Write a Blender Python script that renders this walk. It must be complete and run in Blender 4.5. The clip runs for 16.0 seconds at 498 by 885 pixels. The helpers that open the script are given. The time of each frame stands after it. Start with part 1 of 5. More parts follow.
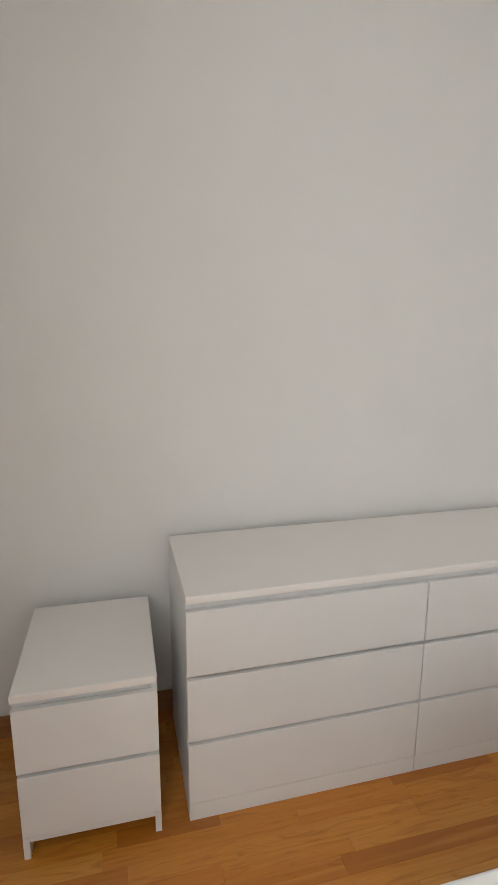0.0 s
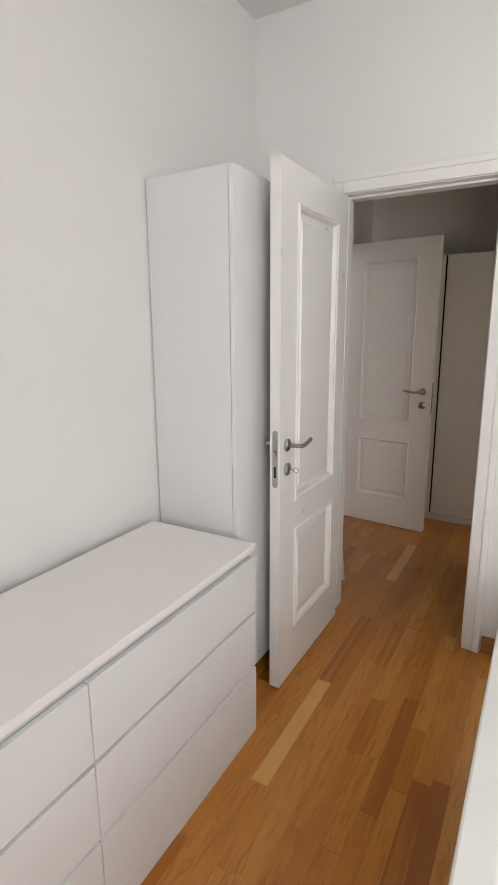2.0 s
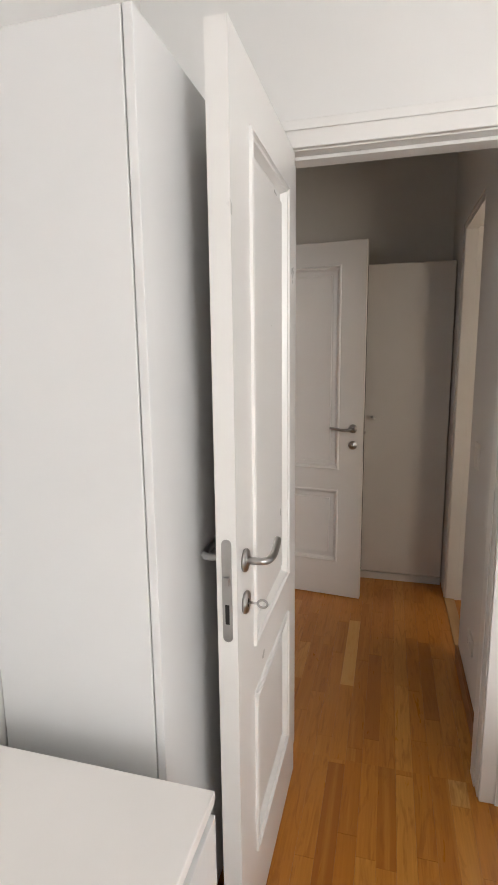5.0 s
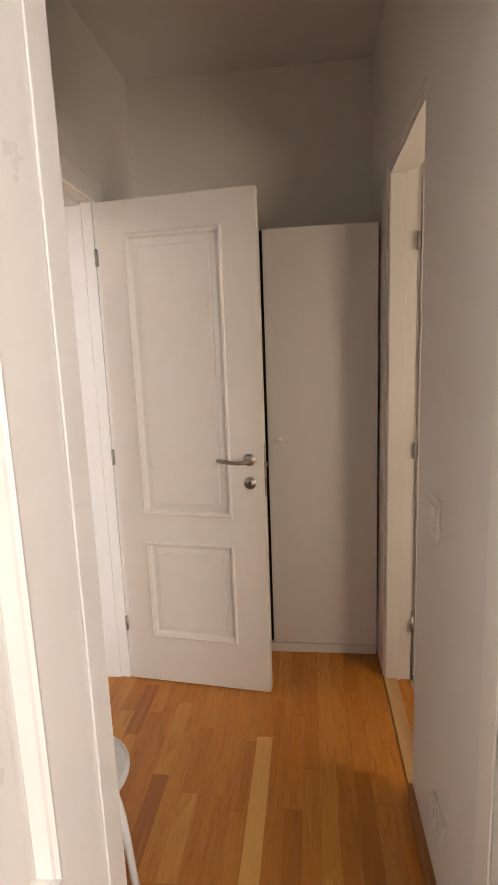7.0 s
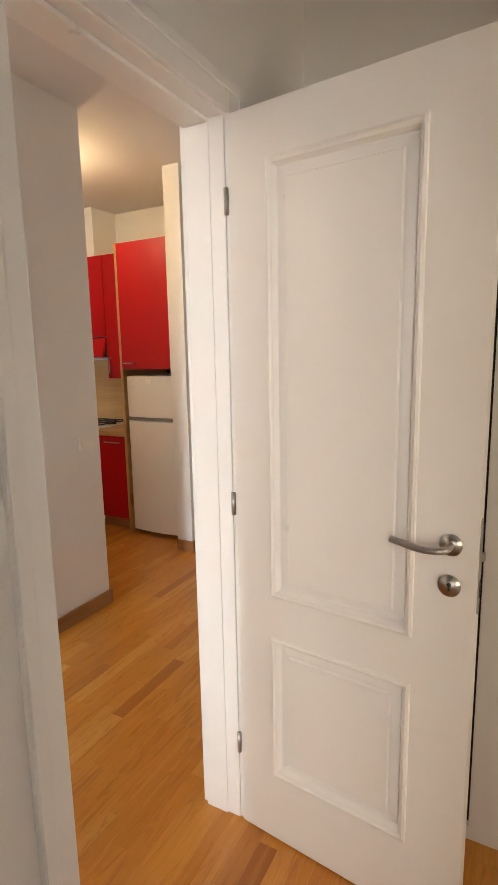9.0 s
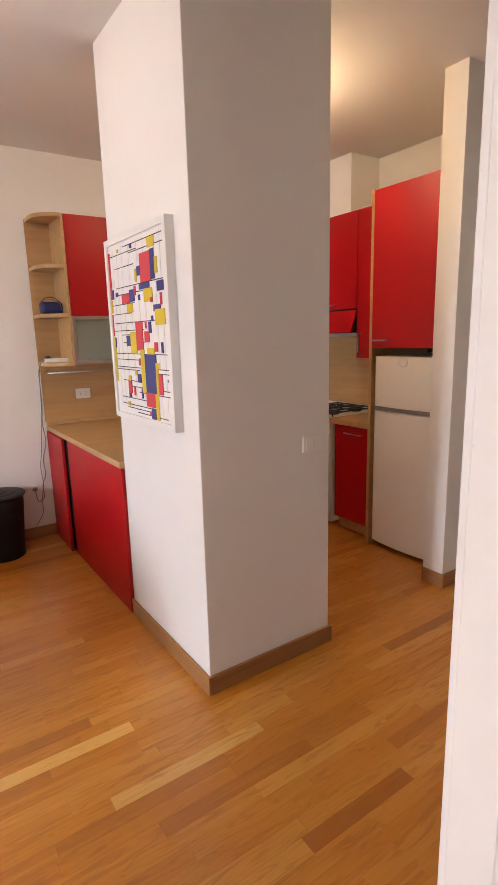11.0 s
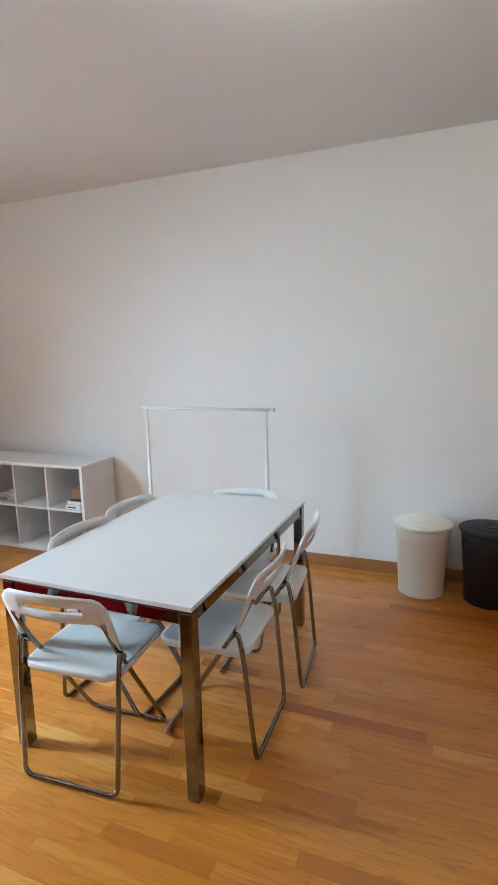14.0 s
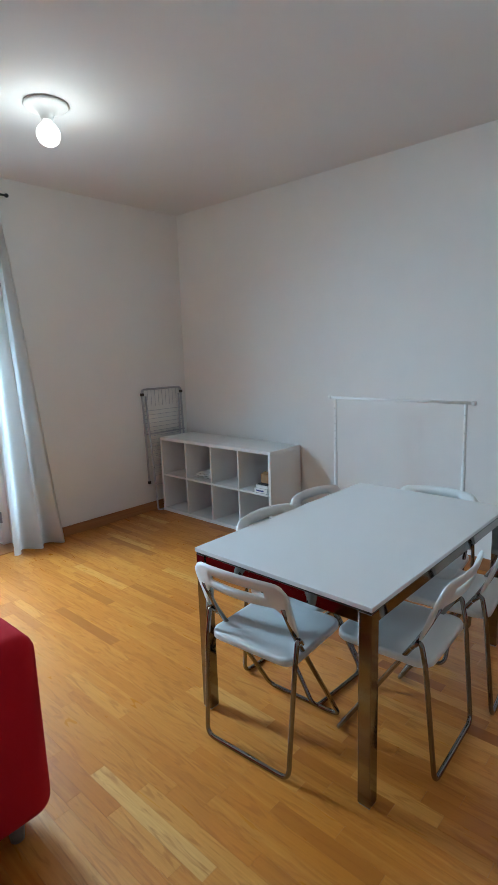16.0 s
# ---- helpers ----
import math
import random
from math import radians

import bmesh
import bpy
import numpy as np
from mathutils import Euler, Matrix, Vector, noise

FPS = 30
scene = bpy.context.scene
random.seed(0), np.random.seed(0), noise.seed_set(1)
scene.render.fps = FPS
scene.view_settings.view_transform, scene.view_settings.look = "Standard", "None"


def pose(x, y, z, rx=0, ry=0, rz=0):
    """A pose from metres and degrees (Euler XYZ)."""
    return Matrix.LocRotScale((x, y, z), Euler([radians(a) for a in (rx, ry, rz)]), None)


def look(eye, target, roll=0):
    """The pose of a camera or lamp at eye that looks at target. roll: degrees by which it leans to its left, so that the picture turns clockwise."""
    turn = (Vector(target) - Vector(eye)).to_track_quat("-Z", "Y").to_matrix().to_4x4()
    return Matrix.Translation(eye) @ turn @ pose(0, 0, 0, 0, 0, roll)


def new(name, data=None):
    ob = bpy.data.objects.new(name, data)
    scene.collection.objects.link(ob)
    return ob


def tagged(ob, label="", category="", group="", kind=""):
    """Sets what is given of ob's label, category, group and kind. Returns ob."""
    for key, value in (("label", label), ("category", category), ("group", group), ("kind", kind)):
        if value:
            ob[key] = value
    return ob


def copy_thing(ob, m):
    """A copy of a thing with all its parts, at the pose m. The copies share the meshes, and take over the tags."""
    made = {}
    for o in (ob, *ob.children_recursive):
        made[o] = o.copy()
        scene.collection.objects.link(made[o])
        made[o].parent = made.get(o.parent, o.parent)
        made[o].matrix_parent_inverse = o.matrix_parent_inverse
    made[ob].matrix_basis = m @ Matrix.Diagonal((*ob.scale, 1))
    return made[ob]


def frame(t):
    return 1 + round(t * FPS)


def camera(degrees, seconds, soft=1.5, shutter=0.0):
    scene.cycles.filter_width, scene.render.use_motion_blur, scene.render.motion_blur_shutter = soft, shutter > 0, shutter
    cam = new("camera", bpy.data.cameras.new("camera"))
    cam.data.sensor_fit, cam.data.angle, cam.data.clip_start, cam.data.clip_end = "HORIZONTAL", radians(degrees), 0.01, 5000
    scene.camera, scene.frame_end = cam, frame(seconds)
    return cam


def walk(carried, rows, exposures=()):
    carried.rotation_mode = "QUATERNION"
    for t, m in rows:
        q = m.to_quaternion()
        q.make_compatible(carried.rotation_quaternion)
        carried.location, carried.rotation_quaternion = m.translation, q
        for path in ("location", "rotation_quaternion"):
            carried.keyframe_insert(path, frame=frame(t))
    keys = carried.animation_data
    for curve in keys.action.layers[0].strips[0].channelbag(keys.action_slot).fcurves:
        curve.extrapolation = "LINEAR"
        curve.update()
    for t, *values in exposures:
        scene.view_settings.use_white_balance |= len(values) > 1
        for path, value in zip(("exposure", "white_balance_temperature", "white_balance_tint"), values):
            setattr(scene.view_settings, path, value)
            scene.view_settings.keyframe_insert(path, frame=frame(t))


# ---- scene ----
import itertools

# ------------------------------------------------------------- camera
cam = camera(51.1, 16.0, soft=1.25)
PATH = [
    (0, (0.358, 0.483, 1.531), (0.849, 2.376, 1.114), 0.4),
    (0.5, (0.459, 0.565, 1.528), (1.362, 2.309, 1.152), 0.5),
    (1, (0.562, 0.643, 1.541), (1.843, 2.123, 1.129), 0.6),
    (1.5, (0.578, 0.814, 1.535), (2.175, 1.949, 1.129), 0.0),
    (2, (0.594, 0.999, 1.537), (2.287, 1.973, 1.11), -0.4),
    (2.5, (0.676, 1.169, 1.55), (2.392, 2.124, 1.173), -0.7),
    (3, (0.723, 1.361, 1.552), (2.484, 2.244, 1.211), -0.5),
    (3.5, (0.771, 1.543, 1.545), (2.591, 2.301, 1.21), -1.3),
    (4, (0.887, 1.622, 1.546), (2.734, 2.3, 1.187), -1.7),
    (4.5, (1.128, 1.604, 1.541), (2.992, 2.239, 1.189), -1.0),
    (5, (1.38, 1.586, 1.535), (3.283, 2.098, 1.194), -0.7),
    (7.5, (2.632, 1.513, 1.53), (4.589, 1.739, 1.181), -2.3),
    (8.2, (2.951, 1.495, 1.519), (4.843, 2.033, 1.16), -2.1),
    (8.5, (3.063, 1.524, 1.506), (4.906, 2.222, 1.16), -1.6),
    (9, (3.272, 1.652, 1.521), (5.012, 2.582, 1.191), -1.1),
    (11.3, (3.982, 2.181, 1.529), (4.952, 3.887, 1.147), -1.9),
    (11.5, (4.018, 2.22, 1.515), (4.9, 3.978, 1.153), -2.1),
    (12, (4.139, 2.32, 1.516), (4.744, 4.192, 1.16), -1.5),
    (12.5, (4.22, 2.402, 1.529), (4.443, 4.359, 1.18), -1.4),
    (13, (4.239, 2.465, 1.536), (4.099, 4.428, 1.179), -1.4),
    (13.5, (4.243, 2.582, 1.537), (3.789, 4.501, 1.202), -1.2),
    (14, (4.19, 2.717, 1.536), (3.46, 4.551, 1.211), -1.4),
    (14.5, (4.148, 2.759, 1.532), (3.136, 4.454, 1.21), -1.9),
    (15, (4.127, 2.73, 1.535), (2.818, 4.207, 1.209), -2.7),
    (15.5, (4.127, 2.716, 1.531), (2.696, 4.071, 1.189), -2.7),
    (16, (4.16, 2.75, 1.536), (2.835, 4.208, 1.191), -1.8),
]
walk(cam, [(t, look(eye, target, roll)) for t, eye, target, roll in PATH],
     exposures=[(0, -0.32, 6400, 8), (0.5, 0.06, 6350, 9), (1.0, 0.08, 6350, 10), (2.0, 0.1, 6300, 10), (3.5, 0.27, 6250, 9), (5.0, 0.4, 6350, 10),
                (7.5, 1.2, 7250, 16), (8.0, 1.38, 7100, 14), (8.5, 1.34, 7000, 12), (9.0, 1.25, 7000, 11), (11.5, 1.0, 6950, 22), (12.0, 0.83, 6650, 15),
                (13.0, 0.6, 6150, 9), (13.5, 0.87, 5800, 4), (14.5, 0.87, 5250, -1), (15.0, 0.37, 5050, -4), (15.5, 0.25, 5000, -6), (16.0, 0.25, 5050, -4)])

# ------------------------------------------------------------- plan (metres)
BED_W, BED_S, BED_E, BED_N, BED_H = -0.25, -1.05, 3.10, 2.39, 2.98
HALL_W, HALL_E, HALL_S, HALL_N, HALL_H = 3.22, 5.15, 1.21, 2.41, 2.86
LIV_W, LIV_E, LIV_S, LIV_N, LIV_H = 0.05, 7.30, 2.54, 6.318, 2.86

# ------------------------------------------------------------- light
world = bpy.data.worlds.new("sky")
scene.world = world
world.use_nodes = True
wn = world.node_tree.nodes
sky = wn.new("ShaderNodeTexSky")
sky.sky_type = "NISHITA"
sky.sun_disc = False
sky.sun_elevation, sky.sun_rotation = radians(48), radians(115)
world.node_tree.links.new(sky.outputs[0], wn["Background"].inputs[0])
wn["Background"].inputs[1].default_value = 0.15


def lamp(name, kind, m, energy, colour, **extra):
    data = bpy.data.lights.new(name, kind)
    data.energy, data.color = energy, colour
    if kind == "AREA":
        data.shape, data.size, data.size_y = "RECTANGLE", extra["size"], extra["size_y"]
    elif kind == "POINT":
        data.shadow_soft_size = extra["radius"]
    else:
        data.angle = extra["angle"]
    ob = new(name, data)
    ob.matrix_world = m
    return ob


lamp("sun", "SUN", look((6, -3, 8), (0, 0, 0)), 5.0, (1.0, 0.95, 0.87), angle=radians(0.6))
# sky light in the openings of the two windows
lamp("window_daylight", "AREA", look((BED_W - 0.02, -0.30, 1.90), (3.0, -0.05, 1.0)), 48.0, (1.0, 0.975, 0.94), size=1.2, size_y=1.7)
lamp("balcony_daylight", "AREA", look((-0.50, 3.52, 1.80), (1.6, 4.25, 0.0)), 54.0, (0.75, 0.89, 1.0), size=0.62, size_y=1.6).data.spread = radians(112)
# the bare bulbs, and an added fill light in the unseen bathroom for the hall
lamp("living_bulb_light", "POINT", pose(1.36, 4.312, 2.66), 4.2, (1.0, 0.88, 0.74), radius=0.07)
lamp("table_bulb_light", "POINT", pose(3.82, 4.345, 2.66), 6.0, (1.0, 0.88, 0.74), radius=0.07)
lamp("kitchen_bulb_light", "POINT", pose(5.82, 4.68, 2.64), 8.0, (1.0, 0.74, 0.42), radius=0.05)
lamp("bathroom_bulb_light", "POINT", pose(3.46, 0.0, 1.40), 20.0, (1.0, 0.80, 0.60), radius=0.28)


# ------------------------------------------------------------- materials
def node_mat(name, colour, rough=0.5, metal=0.0, var=0.04, scale=6.0, bump=0.0, bump_scale=60.0, coat=0.0, spec=0.5, rand=0.0, dirt=0.0):
    """Painted, plastic, metal and cloth surfaces: base colour with two scales of variation and a fine relief."""
    m = bpy.data.materials.new(name)
    m.use_nodes = True
    nt = m.node_tree
    bs = nt.nodes["Principled BSDF"]
    bs.inputs["Roughness"].default_value = rough
    bs.inputs["Metallic"].default_value = metal
    bs.inputs["Coat Weight"].default_value = coat
    bs.inputs["Specular IOR Level"].default_value = spec
    tc = nt.nodes.new("ShaderNodeTexCoord")
    n1 = nt.nodes.new("ShaderNodeTexNoise")
    n1.inputs["Scale"].default_value, n1.inputs["Detail"].default_value = scale, 4
    n2 = nt.nodes.new("ShaderNodeTexNoise")
    n2.inputs["Scale"].default_value, n2.inputs["Detail"].default_value = scale * 0.13, 3
    for n in (n1, n2):
        nt.links.new(tc.outputs["Object"], n.inputs["Vector"])
    mixn = nt.nodes.new("ShaderNodeMath")
    mixn.operation = "ADD"
    nt.links.new(n1.outputs["Fac"], mixn.inputs[0])
    nt.links.new(n2.outputs["Fac"], mixn.inputs[1])
    hsv = nt.nodes.new("ShaderNodeHueSaturation")
    hsv.inputs["Color"].default_value = (*colour, 1)
    mr = nt.nodes.new("ShaderNodeMapRange")
    mr.inputs["From Min"].default_value, mr.inputs["From Max"].default_value = 0.6, 1.4
    mr.inputs["To Min"].default_value, mr.inputs["To Max"].default_value = 1 - var, 1 + var
    nt.links.new(mixn.outputs[0], mr.inputs["Value"])
    nt.links.new(mr.outputs[0], hsv.inputs["Value"])
    nt.links.new(hsv.outputs[0], bs.inputs["Base Color"])
    rr = nt.nodes.new("ShaderNodeMapRange")
    rr.inputs["To Min"].default_value, rr.inputs["To Max"].default_value = max(0.02, rough - 0.06), min(1.0, rough + 0.06)
    nt.links.new(n1.outputs["Fac"], rr.inputs["Value"])
    nt.links.new(rr.outputs[0], bs.inputs["Roughness"])
    if bump:
        n3 = nt.nodes.new("ShaderNodeTexNoise")
        n3.inputs["Scale"].default_value, n3.inputs["Detail"].default_value = bump_scale, 3
        nt.links.new(tc.outputs["Object"], n3.inputs["Vector"])
        b = nt.nodes.new("ShaderNodeBump")
        b.inputs["Strength"].default_value, b.inputs["Distance"].default_value = bump, 0.002
        nt.links.new(n3.outputs["Fac"], b.inputs["Height"])
        nt.links.new(b.outputs[0], bs.inputs["Normal"])
    return m


def wood_mat(name, dark, mid, light, rough=0.3, grain=(2.5, 38, 38), rand_from=None, spread=0.35, coat=0.0, warp=0.6):
    """Wood with grain along local x. rand_from: 'object' or 'island' shifts tone and grain piece by piece."""
    m = bpy.data.materials.new(name)
    m.use_nodes = True
    nt = m.node_tree
    bs = nt.nodes["Principled BSDF"]
    bs.inputs["Coat Weight"].default_value = coat
    bs.inputs["Coat Roughness"].default_value = 0.26
    tc = nt.nodes.new("ShaderNodeTexCoord")
    mp = nt.nodes.new("ShaderNodeMapping")
    mp.inputs["Scale"].default_value = grain
    nt.links.new(tc.outputs["Object"], mp.inputs["Vector"])
    n1 = nt.nodes.new("ShaderNodeTexNoise")
    n1.inputs["Scale"].default_value, n1.inputs["Detail"].default_value, n1.inputs["Distortion"].default_value = 1.0, 7, warp
    nt.links.new(mp.outputs[0], n1.inputs["Vector"])
    n2 = nt.nodes.new("ShaderNodeTexNoise")
    n2.inputs["Scale"].default_value, n2.inputs["Detail"].default_value = 0.35, 3
    nt.links.new(mp.outputs[0], n2.inputs["Vector"])
    add = nt.nodes.new("ShaderNodeMath")
    add.operation = "MULTIPLY_ADD"
    add.inputs[1].default_value = 0.55
    nt.links.new(n1.outputs["Fac"], add.inputs[0])
    half = nt.nodes.new("ShaderNodeMath")
    half.operation = "MULTIPLY"
    half.inputs[1].default_value = 0.45
    nt.links.new(n2.outputs["Fac"], half.inputs[0])
    nt.links.new(half.outputs[0], add.inputs[2])
    fac = add
    if rand_from:
        if rand_from == "object":
            src = nt.nodes.new("ShaderNodeObjectInfo").outputs["Random"]
        else:
            src = nt.nodes.new("ShaderNodeNewGeometry").outputs["Random Per Island"]
        off = nt.nodes.new("ShaderNodeMath")
        off.operation = "MULTIPLY"
        off.inputs[1].default_value = 37.0
        nt.links.new(src, off.inputs[0])
        vadd = nt.nodes.new("ShaderNodeVectorMath")
        vadd.operation = "ADD"
        nt.links.new(mp.outputs[0], vadd.inputs[0])
        nt.links.new(off.outputs[0], vadd.inputs[1])
        nt.links.new(vadd.outputs[0], n1.inputs["Vector"])
        nt.links.new(vadd.outputs[0], n2.inputs["Vector"])
        tone = nt.nodes.new("ShaderNodeMapRange")
        tone.inputs["To Min"].default_value, tone.inputs["To Max"].default_value = -spread * 0.20, spread * 0.95
        few = nt.nodes.new("ShaderNodeMath")
        few.operation = "POWER"
        few.inputs[1].default_value = 3.5
        nt.links.new(src, few.inputs[0])
        nt.links.new(few.outputs[0], tone.inputs["Value"])
        fac = nt.nodes.new("ShaderNodeMath")
        fac.operation = "ADD"
        nt.links.new(add.outputs[0], fac.inputs[0])
        nt.links.new(tone.outputs[0], fac.inputs[1])
    ramp = nt.nodes.new("ShaderNodeValToRGB")
    e = ramp.color_ramp.elements
    e[0].position, e[0].color = 0.27, (*dark, 1)
    e[1].position, e[1].color = 0.77, (*light, 1)
    k = e.new(0.5)
    k.color = (*mid, 1)
    nt.links.new(fac.outputs[0], ramp.inputs["Fac"])
    nt.links.new(ramp.outputs[0], bs.inputs["Base Color"])
    rr = nt.nodes.new("ShaderNodeMapRange")
    rr.inputs["To Min"].default_value, rr.inputs["To Max"].default_value = rough - 0.06, rough + 0.1
    nt.links.new(n1.outputs["Fac"], rr.inputs["Value"])
    nt.links.new(rr.outputs[0], bs.inputs["Roughness"])
    b = nt.nodes.new("ShaderNodeBump")
    b.inputs["Strength"].default_value, b.inputs["Distance"].default_value = 0.12, 0.001
    nt.links.new(n1.outputs["Fac"], b.inputs["Height"])
    nt.links.new(b.outputs[0], bs.inputs["Normal"])
    return m


def parquet_mat(name, rand_from, dark, mid, light, pale):
    """Varnished parquet: tone and hue plank by plank, sapwood streaks, figure and fine fibre along local x."""
    m = bpy.data.materials.new(name)
    m.use_nodes = True
    nt = m.node_tree
    bs = nt.nodes["Principled BSDF"]
    bs.inputs["Coat Weight"].default_value = 0.65
    bs.inputs["Specular IOR Level"].default_value = 0.3
    bs.inputs["Coat Roughness"].default_value = 0.27
    tc = nt.nodes.new("ShaderNodeTexCoord")
    if rand_from == "object":
        src = nt.nodes.new("ShaderNodeObjectInfo").outputs["Random"]
    else:
        src = nt.nodes.new("ShaderNodeNewGeometry").outputs["Random Per Island"]
    off = nt.nodes.new("ShaderNodeVectorMath")
    off.operation = "MULTIPLY_ADD"
    off.inputs[1].default_value = (53.0, 31.0, 17.0)
    nt.links.new(src, off.inputs[0])
    nt.links.new(tc.outputs["Object"], off.inputs[2])

    def layer(scale, detail, distort):
        mp = nt.nodes.new("ShaderNodeMapping")
        mp.inputs["Scale"].default_value = scale
        nt.links.new(off.outputs[0], mp.inputs["Vector"])
        n = nt.nodes.new("ShaderNodeTexNoise")
        n.inputs["Scale"].default_value, n.inputs["Detail"].default_value, n.inputs["Distortion"].default_value = 1.0, detail, distort
        nt.links.new(mp.outputs[0], n.inputs["Vector"])
        return n.outputs["Fac"]

    def span(value, a, b, lo, hi):
        r = nt.nodes.new("ShaderNodeMapRange")
        r.inputs["From Min"].default_value, r.inputs["From Max"].default_value = a, b
        r.inputs["To Min"].default_value, r.inputs["To Max"].default_value = lo, hi
        nt.links.new(value, r.inputs["Value"])
        return r.outputs[0]

    def blend(fac, a, b, how="MIX"):
        x = nt.nodes.new("ShaderNodeMix")
        x.data_type, x.blend_type = "RGBA", how
        for sock, v in ((x.inputs[0], fac), (x.inputs[6], a), (x.inputs[7], b)):
            if isinstance(v, (tuple, float)):
                sock.default_value = (*v, 1) if isinstance(v, tuple) else v
            else:
                nt.links.new(v, sock)
        return x.outputs[2]

    fibre = layer((7, 150, 60), 5, 0.3)
    figure = layer((4.5, 30, 20), 5, 1.8)
    streak = layer((0.9, 26, 10), 2, 0.4)
    ramp = nt.nodes.new("ShaderNodeValToRGB")
    e = ramp.color_ramp.elements
    e[0].position, e[0].color = 0.0, (*dark, 1)
    e[1].position, e[1].color = 1.0, (*pale, 1)
    for p, c in ((0.10, tuple((2 * b + a) / 3 for a, b in zip(dark, mid))), (0.30, mid), (0.80, tuple((2 * b + a) / 3 for a, b in zip(light, mid))), (0.975, light)):
        e.new(p).color = (*c, 1)
    nt.links.new(src, ramp.inputs["Fac"])
    col = blend(span(streak, 0.54, 0.70, 0.0, 0.45), ramp.outputs[0], light)
    col = blend(span(figure, 0.52, 0.67, 0.0, 0.50), col, dark)
    col = blend(span(fibre, 0.3, 0.7, 0.0, 0.28), col, dark)
    nt.links.new(col, bs.inputs["Base Color"])
    nt.links.new(span(figure, 0.3, 0.7, 0.27, 0.42), bs.inputs["Roughness"])
    b = nt.nodes.new("ShaderNodeBump")
    b.inputs["Strength"].default_value, b.inputs["Distance"].default_value = 0.10, 0.001
    nt.links.new(fibre, b.inputs["Height"])
    nt.links.new(b.outputs[0], bs.inputs["Normal"])
    return m


def emit_mat(name, colour, strength):
    m = bpy.data.materials.new(name)
    m.use_nodes = True
    bs = m.node_tree.nodes["Principled BSDF"]
    bs.inputs["Base Color"].default_value = (*colour, 1)
    bs.inputs["Emission Color"].default_value = (*colour, 1)
    bs.inputs["Emission Strength"].default_value = strength
    return m


def glass_mat(name, rough=0.0, tint=(1, 1, 1)):
    m = bpy.data.materials.new(name)
    m.use_nodes = True
    bs = m.node_tree.nodes["Principled BSDF"]
    bs.inputs["Base Color"].default_value = (*tint, 1)
    bs.inputs["Transmission Weight"].default_value = 1.0
    bs.inputs["Roughness"].default_value = rough
    bs.inputs["IOR"].default_value = 1.45
    return m


WALL = node_mat("wall_paint", (0.80, 0.79, 0.77), 0.75, var=0.018, scale=5, bump=0.10, bump_scale=240)
CEIL = node_mat("ceiling_paint", (0.76, 0.75, 0.74), 0.8, var=0.015, scale=4, bump=0.08, bump_scale=200)
LACQ = node_mat("door_lacquer", (0.82, 0.805, 0.78), 0.30, var=0.015, scale=9, bump=0.03, bump_scale=90)
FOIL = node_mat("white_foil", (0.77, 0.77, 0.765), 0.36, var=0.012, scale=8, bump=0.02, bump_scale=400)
# the same foil, lighter and warmer: light from above put into the colour
FOILTOPLIT = node_mat("white_foil_lit_top", (0.86, 0.83, 0.80), 0.45, var=0.015, scale=8, bump=0.02, bump_scale=400)
# grey for painted shade in drawer grooves, also for thin printed lines
GROOVE = node_mat("grey_groove_shade_and_print", (0.72, 0.72, 0.72), 0.6, var=0.03)
# near-black that paints the shade inside gaps, slots and holes
DARK = node_mat("dark_gap_shade", (0.02, 0.018, 0.016), 0.8, var=0.1)
STEEL = node_mat("brushed_steel", (0.46, 0.45, 0.44), 0.33, metal=1.0, var=0.05, scale=40)
CHROME = node_mat("chrome", (0.27, 0.255, 0.24), 0.08, metal=1.0, var=0.04, scale=12)
PLASTIC = node_mat("white_plastic", (0.80, 0.80, 0.78), 0.33, var=0.012, scale=12, bump=0.03, bump_scale=150)
WHITEMETAL = node_mat("white_enamel", (0.78, 0.78, 0.77), 0.35, var=0.02, scale=14)
GREYPLAST = node_mat("greyish_white_plastic", (0.46, 0.46, 0.51), 0.4, var=0.03, scale=14)
BLACKMETAL = node_mat("black_enamel", (0.022, 0.021, 0.022), 0.52, var=0.12, scale=10)
REDF = node_mat("red_laminate", (0.42, 0.006, 0.009), 0.40, var=0.05, scale=3, bump=0.02, bump_scale=300, spec=0.28)
SOFA = node_mat("red_cotton", (0.47, 0.005, 0.016), 0.9, var=0.08, scale=9, bump=0.5, bump_scale=420, spec=0.2)
GLOSSTOP = node_mat("gloss_white_top", (0.80, 0.81, 0.82), 0.14, var=0.01, scale=6)
CLOTH = node_mat("curtain_cloth", (0.82, 0.81, 0.79), 0.9, var=0.05, scale=7, bump=0.35, bump_scale=500, spec=0.15)
tr = CLOTH.node_tree.nodes.new("ShaderNodeBsdfTranslucent")
tr.inputs["Color"].default_value = (0.86, 0.85, 0.83, 1)
mx = CLOTH.node_tree.nodes.new("ShaderNodeMixShader")
mx.inputs[0].default_value = 0.55
CLOTH.node_tree.links.new(CLOTH.node_tree.nodes["Principled BSDF"].outputs[0], mx.inputs[1])
CLOTH.node_tree.links.new(tr.outputs[0], mx.inputs[2])
CLOTH.node_tree.links.new(mx.outputs[0], CLOTH.node_tree.nodes["Material Output"].inputs[0])
MATTRESS = node_mat("quilted_ticking", (0.72, 0.72, 0.72), 0.85, var=0.10, scale=22, bump=0.9, bump_scale=38, spec=0.2)
PIPING = node_mat("white_piping", (0.84, 0.85, 0.86), 0.7, var=0.03)
FILM = node_mat("clear_wrap", (0.80, 0.84, 0.86), 0.15, var=0.06, scale=30, bump=0.5, bump_scale=25)
